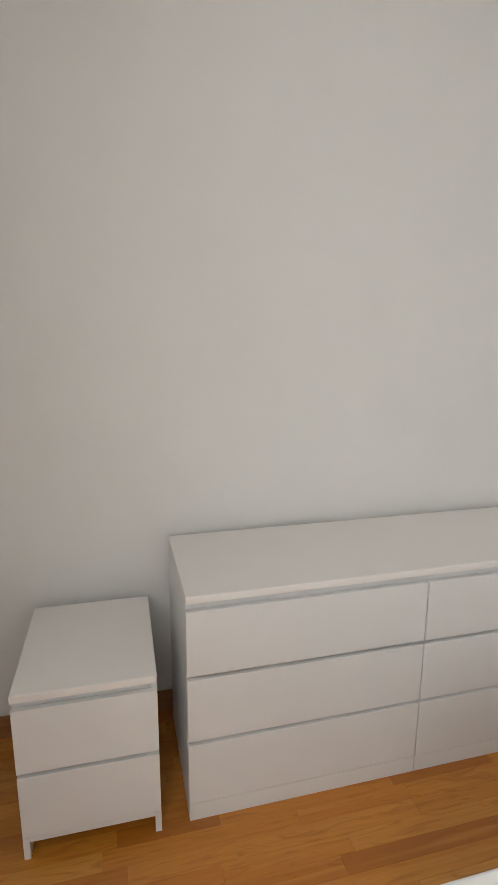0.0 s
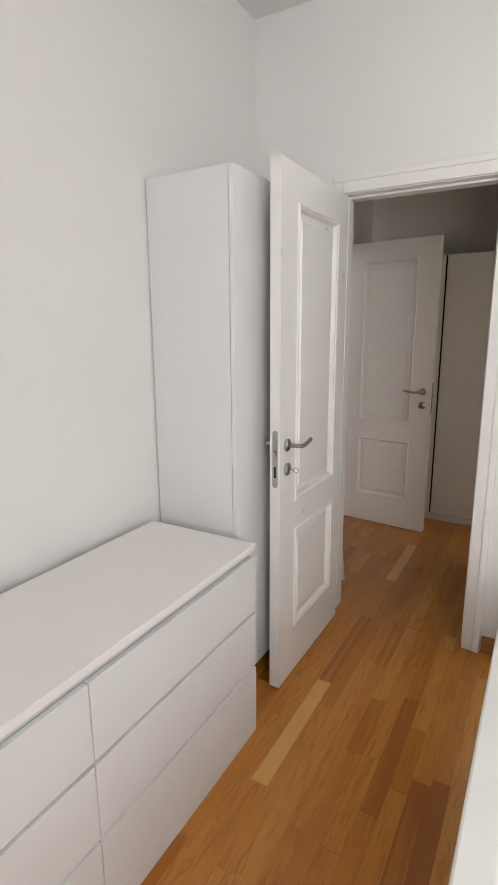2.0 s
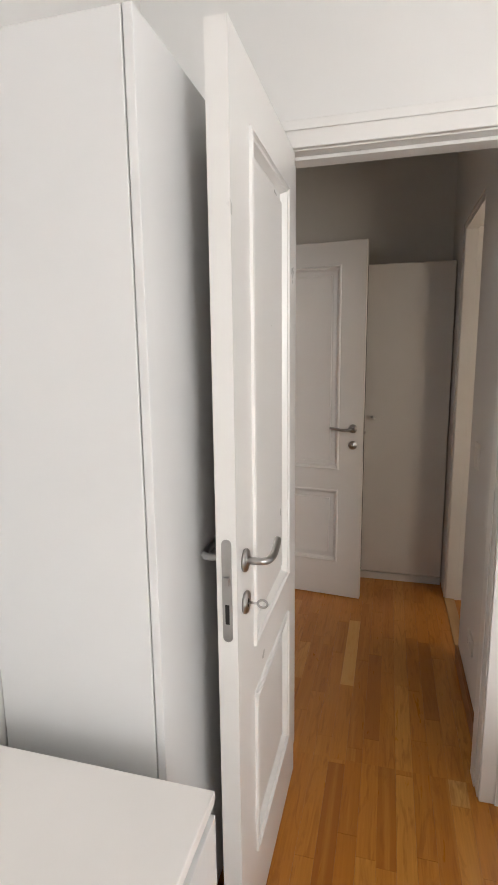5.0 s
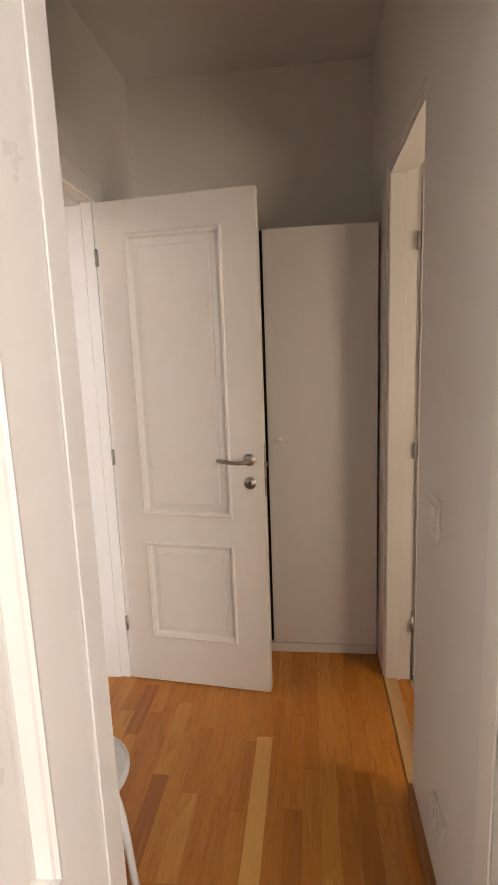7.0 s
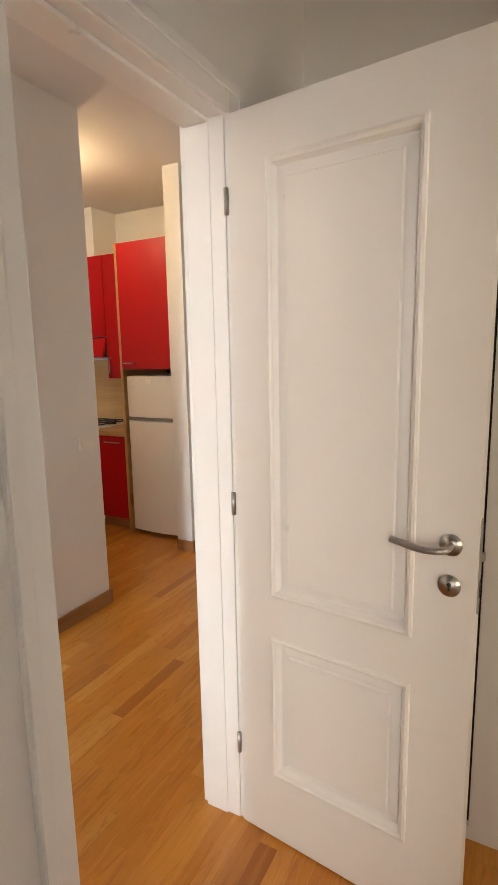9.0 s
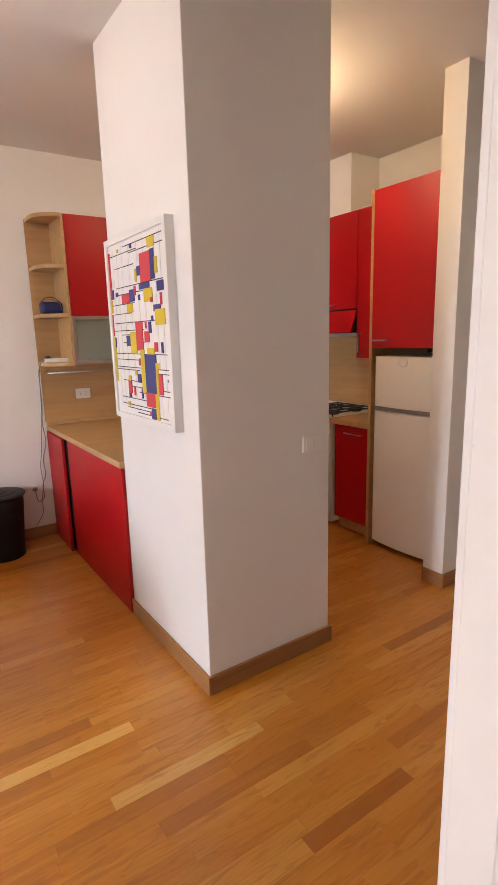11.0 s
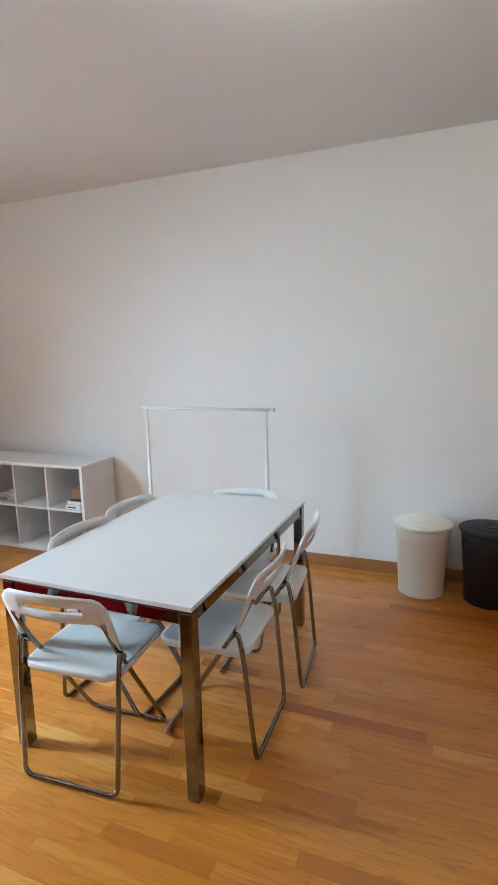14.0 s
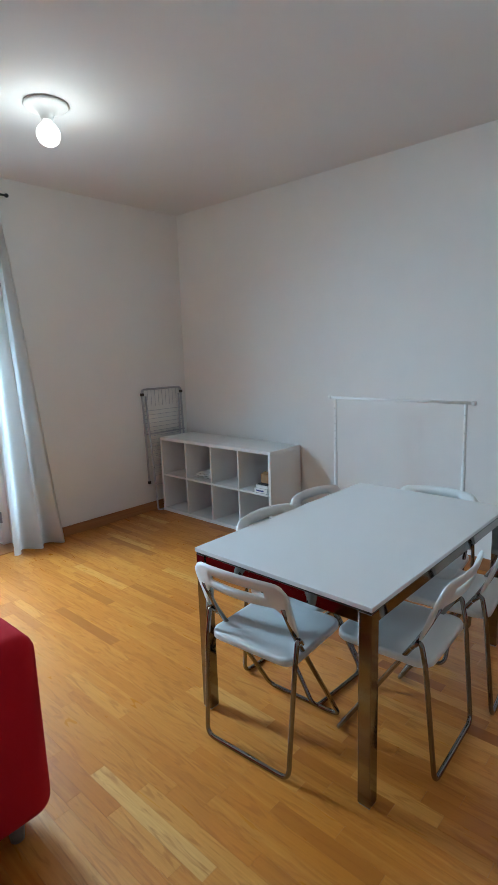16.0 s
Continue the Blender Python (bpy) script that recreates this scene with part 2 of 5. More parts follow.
PAPER = node_mat("paper", (0.80, 0.80, 0.79), 0.8, var=0.06, scale=18, bump=0.2, bump_scale=40)
CARD = node_mat("brown_cardboard", (0.34, 0.20, 0.09), 0.8, var=0.10, scale=12)
BLUEP = node_mat("blue_pouch", (0.006, 0.014, 0.095), 0.45, var=0.25, scale=20, bump=0.6, bump_scale=30)
CABLE = node_mat("grey_cable", (0.20, 0.19, 0.19), 0.5, var=0.05)
CREAM = node_mat("cream_switch", (0.83, 0.81, 0.77), 0.35, var=0.02)
BINCREAM = node_mat("cream_enamel", (0.80, 0.785, 0.72), 0.42, var=0.02, scale=14)
BINBLACK = node_mat("black_bin_enamel", (0.012, 0.0115, 0.012), 0.5, var=0.12, scale=10, spec=0.3)
FRIDGE = node_mat("fridge_enamel", (0.82, 0.80, 0.76), 0.30, var=0.006, scale=2.5)
GREYSTEEL = node_mat("dull_grey_plastic", (0.22, 0.22, 0.22), 0.4, var=0.06)
BLUEGREY = node_mat("shoe_rack_metal", (0.045, 0.042, 0.042), 0.5, var=0.1, scale=12)
# far windows and iron made paler: outdoor glare put into their colours
PALEWIN = node_mat("sunlit_window", (0.50, 0.53, 0.55), 0.25, var=0.1, scale=1.5)
FARIRON = node_mat("glare_paled_iron", (0.30, 0.31, 0.32), 0.5, var=0.1)
FACADE = node_mat("pale_render", (0.82, 0.82, 0.81), 0.85, var=0.05, scale=2.0, bump=0.2, bump_scale=60)
PLANTER = wood_mat("grey_green_planter", (0.07, 0.10, 0.09), (0.12, 0.16, 0.15), (0.19, 0.24, 0.22), 0.75)
CONCRETE = node_mat("concrete", (0.40, 0.39, 0.37), 0.85, var=0.1, scale=5, bump=0.4, bump_scale=70)
IRON = node_mat("dark_iron", (0.03, 0.03, 0.032), 0.5, var=0.1)
ARTRED = node_mat("print_red", (0.62, 0.05, 0.06), 0.6, var=0.04)
ARTBLUE = node_mat("print_blue", (0.045, 0.05, 0.22), 0.6, var=0.05)
ARTYEL = node_mat("print_yellow", (0.66, 0.50, 0.03), 0.6, var=0.04)
ARTBLACK = node_mat("print_black", (0.03, 0.03, 0.05), 0.6, var=0.05)
ARTWHITE = node_mat("print_white", (0.80, 0.80, 0.79), 0.55, var=0.02)
BEECH = wood_mat("beech_laminate", (0.40, 0.23, 0.09), (0.50, 0.30, 0.13), (0.58, 0.37, 0.17), 0.35, grain=(2.2, 30, 30))
SKIRT = wood_mat("skirting_wood", (0.24, 0.10, 0.035), (0.33, 0.15, 0.055), (0.40, 0.20, 0.08), 0.38, grain=(1.6, 40, 40))
OAKD, OAKM, OAKL, OAKP = (0.34, 0.106, 0.010), (0.545, 0.202, 0.021), (0.66, 0.305, 0.054), (0.73, 0.405, 0.112)
PLANK = parquet_mat("parquet_plank", "object", OAKD, OAKM, OAKL, OAKP)
PLANKS = parquet_mat("parquet_field", "island", OAKD, OAKM, OAKL, OAKP)
SAPWOOD = parquet_mat("pale_parquet_plank", "object", OAKL, OAKP, OAKP, OAKP)
JOINT = node_mat("parquet_joint", (0.30, 0.115, 0.015), 0.7, var=0.1)
BULB = emit_mat("lit_bulb", (1.0, 0.90, 0.76), 3.0)
PANE = glass_mat("window_glass")
FROST = glass_mat("frosted_glass", 0.35, (0.72, 0.78, 0.74))


# ------------------------------------------------------------- mesh helpers
def link(name, bm, material, parent=None, label="", smooth=False):
    me = bpy.data.meshes.new(name)
    bm.normal_update()
    bm.to_mesh(me)
    bm.free()
    me.materials.append(material)
    if smooth:
        for p in me.polygons:
            p.use_smooth = True
    ob = new(name, me)
    if parent is not None:
        ob.parent = parent
    if label:
        ob["label"] = label
    return ob


def part(name, bm, material, parent, label="", smooth=False):
    return link(name, bm, material, parent, label, smooth)


def box_into(bm, x0, x1, y0, y1, z0, z1):
    r = bmesh.ops.create_cube(bm, size=1.0)
    for v in r["verts"]:
        v.co = Vector(((x0 + x1) / 2 + v.co.x * (x1 - x0), (y0 + y1) / 2 + v.co.y * (y1 - y0), (z0 + z1) / 2 + v.co.z * (z1 - z0)))
    return r["verts"]


def box(x0, x1, y0, y1, z0, z1, bevel=0.0, seg=2):
    bm = bmesh.new()
    box_into(bm, x0, x1, y0, y1, z0, z1)
    if bevel:
        bmesh.ops.bevel(bm, geom=list(bm.edges), offset=bevel, segments=seg, profile=0.5, affect="EDGES")
    return bm


def boxes(*spans, bevel=0.0):
    bm = bmesh.new()
    for s in spans:
        box_into(bm, *s)
    if bevel:
        bmesh.ops.bevel(bm, geom=list(bm.edges), offset=bevel, segments=1, affect="EDGES")
    return bm


def cyl(r0, r1, z0, z1, seg=24, bevel=0.0, m=None):
    bm = bmesh.new()
    bmesh.ops.create_cone(bm, cap_ends=True, segments=seg, radius1=r0, radius2=r1, depth=z1 - z0, matrix=Matrix.Translation((0, 0, (z0 + z1) / 2)))
    if bevel:
        rim = [e for e in bm.edges if abs(e.verts[0].co.z - e.verts[1].co.z) < 1e-6]
        bmesh.ops.bevel(bm, geom=rim, offset=bevel, segments=2, affect="EDGES")
    if m is not None:
        bmesh.ops.transform(bm, matrix=m, verts=bm.verts)
    return bm


def lathe(profile, seg=32):
    """Turned body about z from (radius, height) pairs."""
    bm = bmesh.new()
    rings = []
    for r, z in profile:
        rings.append([bm.verts.new((r * math.cos(2 * math.pi * i / seg), r * math.sin(2 * math.pi * i / seg), z)) for i in range(seg)])
    for a, b in zip(rings, rings[1:]):
        for i in range(seg):
            bm.faces.new((a[i], a[(i + 1) % seg], b[(i + 1) % seg], b[i]))
    bm.faces.new(list(reversed(rings[0])))
    bm.faces.new(rings[-1])
    return bm


def rounded_path(points, radius, n=5):
    """A polyline with its inner corners rounded."""
    pts = [Vector(p) for p in points]
    out = [pts[0]]
    for a, b, c in zip(pts, pts[1:], pts[2:]):
        u, v = (a - b), (c - b)
        d = min(radius, u.length * 0.45, v.length * 0.45)
        p, q = b + u.normalized() * d, b + v.normalized() * d
        for i in range(n + 1):
            s = i / n
            out.append(p.lerp(b, s).lerp(b.lerp(q, s), s))
    out.append(pts[-1])
    return out


def tube_into(bm, points, r, seg=8, closed=False, flat=1.0):
    pts = [Vector(p) for p in points]
    n = len(pts)
    rings = []
    up = Vector((0, 0, 1))
    prev = None
    for i, p in enumerate(pts):
        if closed:
            t = (pts[(i + 1) % n] - pts[i - 1]).normalized()
        else:
            t = (pts[min(i + 1, n - 1)] - pts[max(i - 1, 0)]).normalized()
        if prev is None:
            a = t.cross(up)
            if a.length < 1e-3:
                a = t.cross(Vector((1, 0, 0)))
        else:
            a = prev - t * prev.dot(t)
        a.normalize()
        prev = a
        b = t.cross(a)
        rings.append([bm.verts.new(p + r * (math.cos(2 * math.pi * k / seg) * a + flat * math.sin(2 * math.pi * k / seg) * b)) for k in range(seg)])
    pairs = list(zip(rings, rings[1:])) + ([(rings[-1], rings[0])] if closed else [])
    for a, b in pairs:
        for k in range(seg):
            bm.faces.new((a[k], a[(k + 1) % seg], b[(k + 1) % seg], b[k]))
    if not closed:
        bm.faces.new(list(reversed(rings[0])))
        bm.faces.new(rings[-1])
    return bm


def tube(points, r, seg=8, closed=False, flat=1.0):
    return tube_into(bmesh.new(), points, r, seg, closed, flat)


def slab(outline, z0, z1, bevel=0.0, holes=()):
    """A plate from an outline in x, y."""
    bm = bmesh.new()
    low = [bm.verts.new((x, y, z0)) for x, y in outline]
    high = [bm.verts.new((x, y, z1)) for x, y in outline]
    n = len(outline)
    bm.faces.new(list(reversed(low)))
    bm.faces.new(high)
    for i in range(n):
        bm.faces.new((low[i], low[(i + 1) % n], high[(i + 1) % n], high[i]))
    if bevel:
        rim = [e for e in bm.edges if abs(e.verts[0].co.z - e.verts[1].co.z) < 1e-6]
        bmesh.ops.bevel(bm, geom=rim, offset=bevel, segments=2, affect="EDGES")
    return bm


def round_rect(x0, x1, y0, y1, r, n=5):
    out = []
    for cx, cy, a0 in ((x1 - r, y1 - r, 0), (x0 + r, y1 - r, 90), (x0 + r, y0 + r, 180), (x1 - r, y0 + r, 270)):
        for i in range(n + 1):
            a = radians(a0 + 90 * i / n)
            out.append((cx + r * math.cos(a), cy + r * math.sin(a)))
    return out


def moulded_ring(x0, x1, z0, z1, profile):
    """A mitred frame in the x, z plane; profile: (inset from the edge, height along -y) pairs."""
    bm = bmesh.new()
    loops = []
    for d, h in profile:
        loops.append([bm.verts.new(p) for p in ((x0 + d, -h, z0 + d), (x1 - d, -h, z0 + d), (x1 - d, -h, z1 - d), (x0 + d, -h, z1 - d))])
    for a, b in zip(loops, loops[1:]):
        for i in range(4):
            bm.faces.new((a[i], a[(i + 1) % 4], b[(i + 1) % 4], b[i]))
    return bm


def moved(bm, m):
    bmesh.ops.transform(bm, matrix=m, verts=bm.verts)
    return bm


def thing(name, m, label, category, group=""):
    ob = new(name)
    ob.empty_display_size = 0.1
    ob.matrix_world = m
    return tagged(ob, label, category, group)


def structure(name, bm, material, label, category):
    return tagged(link(name, bm, material), label, category, kind="structure")


# ------------------------------------------------------------- walls, ceilings
T = 3.15
structure("wall_bedroom_north", boxes((-0.60, 3.10, 2.39, 2.54, 0, T)), WALL, "white painted plaster wall behind the dresser", "wall")
structure("wall_bedroom_south", boxes((-0.60, 3.22, BED_S - 0.15, BED_S, 0, T)), WALL, "white painted plaster wall at the bed head", "wall")
structure("wall_bedroom_west", boxes((-0.45, BED_W, BED_S, -0.97, 0, T), (-0.45, BED_W, 0.37, 2.39, 0, T), (-0.45, BED_W, -0.97, 0.37, 0, 0.88), (-0.45, BED_W, -0.97, 0.37, 2.72, T)), WALL, "white painted outer wall with a tall window", "wall")
structure("wall_bedroom_east", boxes((3.10, 3.22, BED_S, 1.225, 0, T), (3.10, 3.22, 1.932, 2.54, 0, T), (3.10, 3.22, 1.225, 1.932, 2.165, T)), WALL, "white painted wall with the bedroom doorway", "wall")
structure("wall_hall_south", boxes((3.22, 3.95, 1.09, HALL_S, 0, T), (4.655, 5.30, 1.09, HALL_S, 0, T), (3.95, 4.655, 1.09, HALL_S, 2.225, T)), WALL, "white painted hall wall with the bathroom doorway", "wall")
structure("wall_hall_east", boxes((HALL_E, 5.30, HALL_S, 2.41, 0, T)), WALL, "white painted wall above the hall wardrobe", "wall")
structure("wall_hall_north", boxes((3.22, 3.880, 2.41, LIV_S, 0, T), (4.60, 7.45, 2.41, LIV_S, 0, T), (3.880, 4.60, 2.41, LIV_S, 2.175, T)), WALL, "white painted wall with the living room doorway", "wall")
structure("wall_living_west", boxes((-0.45, LIV_W, 2.54, 3.15, 0, T), (-0.45, LIV_W, 4.49, 6.318, 0, T), (-0.45, LIV_W, 3.15, 4.49, 2.70, T)), WALL, "white painted outer wall with the balcony door", "wall")
structure("wall_living_north", boxes((-0.45, 7.45, LIV_N, 6.48, 0, T)), WALL, "long white painted wall behind table and bins", "wall")
structure("wall_living_east", boxes((LIV_E, 7.45, 2.54, 6.318, 0, T)), WALL, "white painted kitchen end wall", "wall")
structure("wall_stub", boxes((6.505, LIV_E, 3.90, 4.04, 0, T)), WALL, "short white wall beside the fridge", "wall")
structure("pillar", box(4.885, 5.572, 3.897, 4.752, 0, T, 0.004), WALL, "thick white painted pillar between kitchen and living room", "pillar")
structure("wall_bathroom", boxes((3.07, 3.22, -0.8, 1.09, 0, T), (5.30, 5.45, -0.8, 1.21, 0, T), (3.07, 5.45, -0.95, -0.8, 0, T)), WALL, "plain bathroom walls", "wall")
structure("ceiling_bedroom", boxes((-0.40, 3.155, BED_S - 0.05, 2.45, BED_H, BED_H + 0.15)), CEIL, "white painted bedroom ceiling", "ceiling")
structure("ceiling_hall", boxes((3.16, 5.45, -0.95, 2.50, HALL_H, HALL_H + 0.15)), CEIL, "white painted hall ceiling", "ceiling")
structure("ceiling_living", boxes((-0.45, 7.45, 2.505, 6.48, LIV_H, LIV_H + 0.15)), CEIL, "white painted living room ceiling", "ceiling")


# ------------------------------------------------------------- skirting boards
def skirting(name, runs):
    """runs: (x0, y0, x1, y1, dx, dy); the board stands off the wall in the direction dx, dy."""
    for x0, y0, x1, y1, dx, dy in runs:
        t, h = 0.014, 0.088
        xa, xb = sorted((x0, x1)) if dx == 0 else sorted((x0, x0 + dx * t))
        ya, yb = sorted((y0, y1)) if dy == 0 else sorted((y0, y0 + dy * t))
        if dx:
            bm = box(ya, yb, -xb, -xa, 0, h, 0.003)
            ob = structure(name, bm, SKIRT, "varnished wooden skirting board", "skirting")
            ob.matrix_world = pose(0, 0, 0, 0, 0, 90)
        else:
            structure(name, box(xa, xb, ya, yb, 0, h, 0.003), SKIRT, "varnished wooden skirting board", "skirting")


skirting("baseboard", [
    (BED_W, 2.39, 3.10, 2.39, 0, -1), (3.10, BED_S, 3.10, 1.155, -1, 0), (3.10, 2.0, 3.10, 2.376, -1, 0),
    (3.24, HALL_S, 3.948, HALL_S, 0, 1), (3.235, 2.41, 3.83, 2.41, 0, -1), (3.22, 2.0, 3.22, 2.41, 1, 0),
    (LIV_W, 4.50, LIV_W, 6.318, 1, 0), (LIV_W + 0.014, LIV_N, 4.86, LIV_N, 0, -1),
    (4.885, 3.883, 4.885, 4.752, -1, 0), (4.885, 3.897, 5.572, 3.897, 0, -1), (5.572, 3.883, 5.572, 4.752, 1, 0),
    (6.505, 3.886, 6.505, 4.04, -1, 0), (6.505, 3.90, LIV_E, 3.90, 0, -1), (LIV_E, 2.554, LIV_E, 3.886, -1, 0), (4.69, LIV_S, LIV_E, LIV_S, 0, 1), (0.064, LIV_S, 3.83, LIV_S, 0, 1)])


# ------------------------------------------------------------- doors
def door_frame(name, m, w, h, t, label, cased=True):
    """Lining and casings round a clear opening w x h; local x along the wall, y from the leaf side through the wall."""
    root = thing(name, m, label, "door frame")
    root["kind"] = "structure"
    for a, b in ((-0.019, 0.0), (w, w + 0.019)):
        part("jamb", box(a, b, 0.001, t - 0.001, 0, h + 0.019, 0.002), LACQ, root)
    part("head", box(0.0005, w - 0.0005, 0.001, t - 0.001, h, h + 0.019, 0.002), LACQ, root)
    for a, b in ((0.0, 0.006), (w - 0.006, w)):
        part("stop", box(a + 0.0005, b - 0.0005, 0.046, t - 0.004, 0, h - 0.0005, 0.002), LACQ, root)
    part("stop", box(0.007, w - 0.007, 0.046, t - 0.004, h - 0.012, h - 0.0005, 0.002), LACQ, root)
    for y0, y1, y2 in ((-0.016, 0.0, -0.023), (t, t + 0.016, t + 0.023)) if cased else ():
        ya, yb = sorted((y0, y1))
        yc, yd = (y2, y0) if y0 < 0 else (y1, y2)
        for a, b, c, d in ((-0.082, -0.004, -0.082, -0.052), (w + 0.004, w + 0.082, w + 0.052, w + 0.082)):
            part("casing", box(a, b, ya, yb, 0, h + 0.082, 0.003), LACQ, root)
            part("casing_bead", box(c, d, yc, yd, 0, h + 0.082, 0.003), LACQ, root)
        part("casing", box(-0.003, w + 0.003, ya, yb, h + 0.004, h + 0.082, 0.003), LACQ, root)
        part("casing_bead", box(-0.051, w + 0.051, yc, yd, h + 0.052, h + 0.081, 0.003), LACQ, root)
    return root


def lever(parent, x, z, y, side, toward):
    """Lever handle with its rose, on the face at y; side -1 or 1 gives the way out, toward -1 points to the hinge."""
    s = side
    rose = part("handle_rose", cyl(0.026, 0.026, 0, 0.009, 28, 0.002, Matrix.Translation((x, y, z)) @ pose(0, 0, 0, 90 if s < 0 else -90)), STEEL, parent, "brushed steel rose", True)
    pts = rounded_path([(x, y, z), (x, y + s * 0.052, z), (x + toward * 0.05, y + s * 0.056, z - 0.006), (x + toward * 0.115, y + s * 0.052, z + 0.004), (x + toward * 0.128, y + s * 0.050, z + 0.006)], 0.022)
    part("lever", tube(pts, 0.0088, 12, flat=0.95), STEEL, rose, "brushed steel lever", True)


def key_rose(parent, x, z, y, side):
    rose = part("key_rose", cyl(0.026, 0.026, 0, 0.009, 28, 0.002, Matrix.Translation((x, y, z)) @ pose(0, 0, 0, 90 if side < 0 else -90)), STEEL, parent, "brushed steel keyhole rose", True)
    ya, yb = sorted((y + side * 0.008, y + side * 0.0098))
    bm = boxes((x - 0.0022, x + 0.0022, ya, yb, z - 0.011, z + 0.004))
    bm2 = cyl(0.0052, 0.0052, 0, 0.0015, 14, 0, Matrix.Translation((x, y + side * 0.0085, z + 0.004)) @ pose(0, 0, 0, 90 if side < 0 else -90))
    part("keyhole", bm, DARK, rose)
    part("keyhole_top", bm2, DARK, rose)
    return rose


def panel_door(name, m, w, h, label, handle=True, with_key=False):
    """Hinge at local x = 0, leaf along +x, thickness 0 to 0.045 in y, two moulded panels on both faces."""
    root = thing(name, m, label, "door")
    root["kind"] = "structure"
    th, b0 = 0.045, 0.006
    xl, xr = 0.128, w - 0.145
    rows = ((0.233, 0.692), (0.825, h - 0.132))
    bm = bmesh.new()
    for s in ((0.009, xl, 0, th, b0, h), (xr, w, 0, th, b0, h), (xl, xr, 0, th, b0, rows[0][0]), (xl, xr, 0, th, rows[0][1], rows[1][0]), (xl, xr, 0, th, rows[1][1], h)):
        box_into(bm, *s)
    bmesh.ops.remove_doubles(bm, verts=bm.verts, dist=1e-5)
    part("leaf", bm, LACQ, root)
    part("rebate", boxes((w - 0.001, w + 0.0005, 0.003, th - 0.003, b0 + 0.002, h - 0.002)), LACQ, root)
    for z0, z1 in rows:
        part("panel", boxes((xl, xr, 0.018, th - 0.018, z0, z1)), LACQ, root)
        for side in (0, 1):
            ring = moulded_ring(xl - 0.004, xr + 0.004, z0 - 0.004, z1 + 0.004, ((0, 0), (0.002, 0.006), (0.009, 0.008), (0.013, 0.003), (0.018, 0.001), (0.021, -0.007), (0.025, -0.0175)))
            field = moulded_ring(xl + 0.050, xr - 0.050, z0 + 0.050, z1 - 0.050, ((-0.024, -0.0178), (-0.006, -0.0125), (0.0, -0.012), (0.004, -0.006), (0.008, -0.006)))
            loop = [v for v in field.verts][-4:]
            field.faces.new(loop)
            if side:
                for b in (ring, field):
                    moved(b, Matrix.Translation((xl + xr, th, 0)) @ pose(0, 0, 0, 0, 0, 180))
                    bmesh.ops.recalc_face_normals(b, faces=b.faces)
            part("panel_moulding", ring, LACQ, root)
            part("panel_field", field, LACQ, root)
    for hz in (0.25, 1.05, 1.90):
        part("hinge", cyl(0.007, 0.007, hz, hz + 0.07, 12, 0.001, Matrix.Translation((-0.004, 0.002, 0))), STEEL, root, "steel hinge", True)
    if handle:
        for side, y in ((-1, 0.0), (1, th)):
            lever(root, w - 0.058, 1.08, y, side, -1)
            rose = key_rose(root, w - 0.058, 0.98, y, side)
            if with_key and side == with_key:
                ky = y + side * 0.03
                part("key", tube([(w - 0.058, y + side * 0.008, 0.98), (w - 0.058, ky, 0.98)], 0.003, 8), STEEL, rose, "steel key", True)
                ringp = [(w - 0.058, ky + side * (0.012 + 0.011 * math.cos(a)), 0.98 + 0.009 * math.sin(a)) for a in [i * math.pi / 8 for i in range(16)]]
                part("key_bow", tube(ringp, 0.0028, 8, closed=True), STEEL, rose, "", True)
        plate = slab(round_rect(-0.011, 0.011, -0.117, 0.117, 0.0108), 0, 0.0022, 0.0006)
        p = part("lock_plate", moved(plate, Matrix.Translation((w + 0.0006, 0.0235, 1.03)) @ pose(0, 0, 0, 0, 90) @ pose(0, 0, 0, 0, 0, 90)), STEEL, root, "steel mortice lock plate")
        part("latch", box(w + 0.002, w + 0.012, 0.017, 0.030, 1.045, 1.065, 0.002), STEEL, p)
        part("bolt_slot", boxes((w + 0.0025, w + 0.0036, 0.019, 0.028, 0.955, 1.0)), DARK, p)
        for sz in (0.925, 1.135):
            part("screw", cyl(0.004, 0.004, 0, 0.0012, 10, 0, Matrix.Translation((w + 0.0026, 0.0235, sz)) @ pose(0, 0, 0, 0, 90)), STEEL, p)
    return root


door_frame("door_frame_bedroom", pose(3.10, 1.912, 0, 0, 0, -90), 0.667, 2.145, 0.12, "white lacquered door frame of the bedroom")
door_frame("door_frame_living", pose(3.900, 2.41, 0), 0.68, 2.155, 0.13, "white lacquered door frame of the living room")
door_frame("door_frame_bathroom", pose(3.97, 1.09, 0), 0.665, 2.205, 0.115, "white lacquered door frame of the bathroom", False)
panel_door("door_bedroom", pose(3.078, 1.930, 0, 0, 0, 180), 0.70, 2.13, "open white lacquered bedroom door with two moulded panels", True, 1)
panel_door("door_living", pose(4.575, 2.402, 0, 0, 0, -96.5), 0.68, 2.15, "open white lacquered living room door with two moulded panels")
panel_door("door_bathroom", pose(4.622, 1.085, 0, 0, 0, -92), 0.66, 2.19, "white lacquered bathroom door, opened inwards")

structure("threshold", box(3.972, 4.633, 1.150, 1.208, 0.0005, 0.009, 0.002), BEECH, "pale wooden threshold of the bathroom", "threshold")

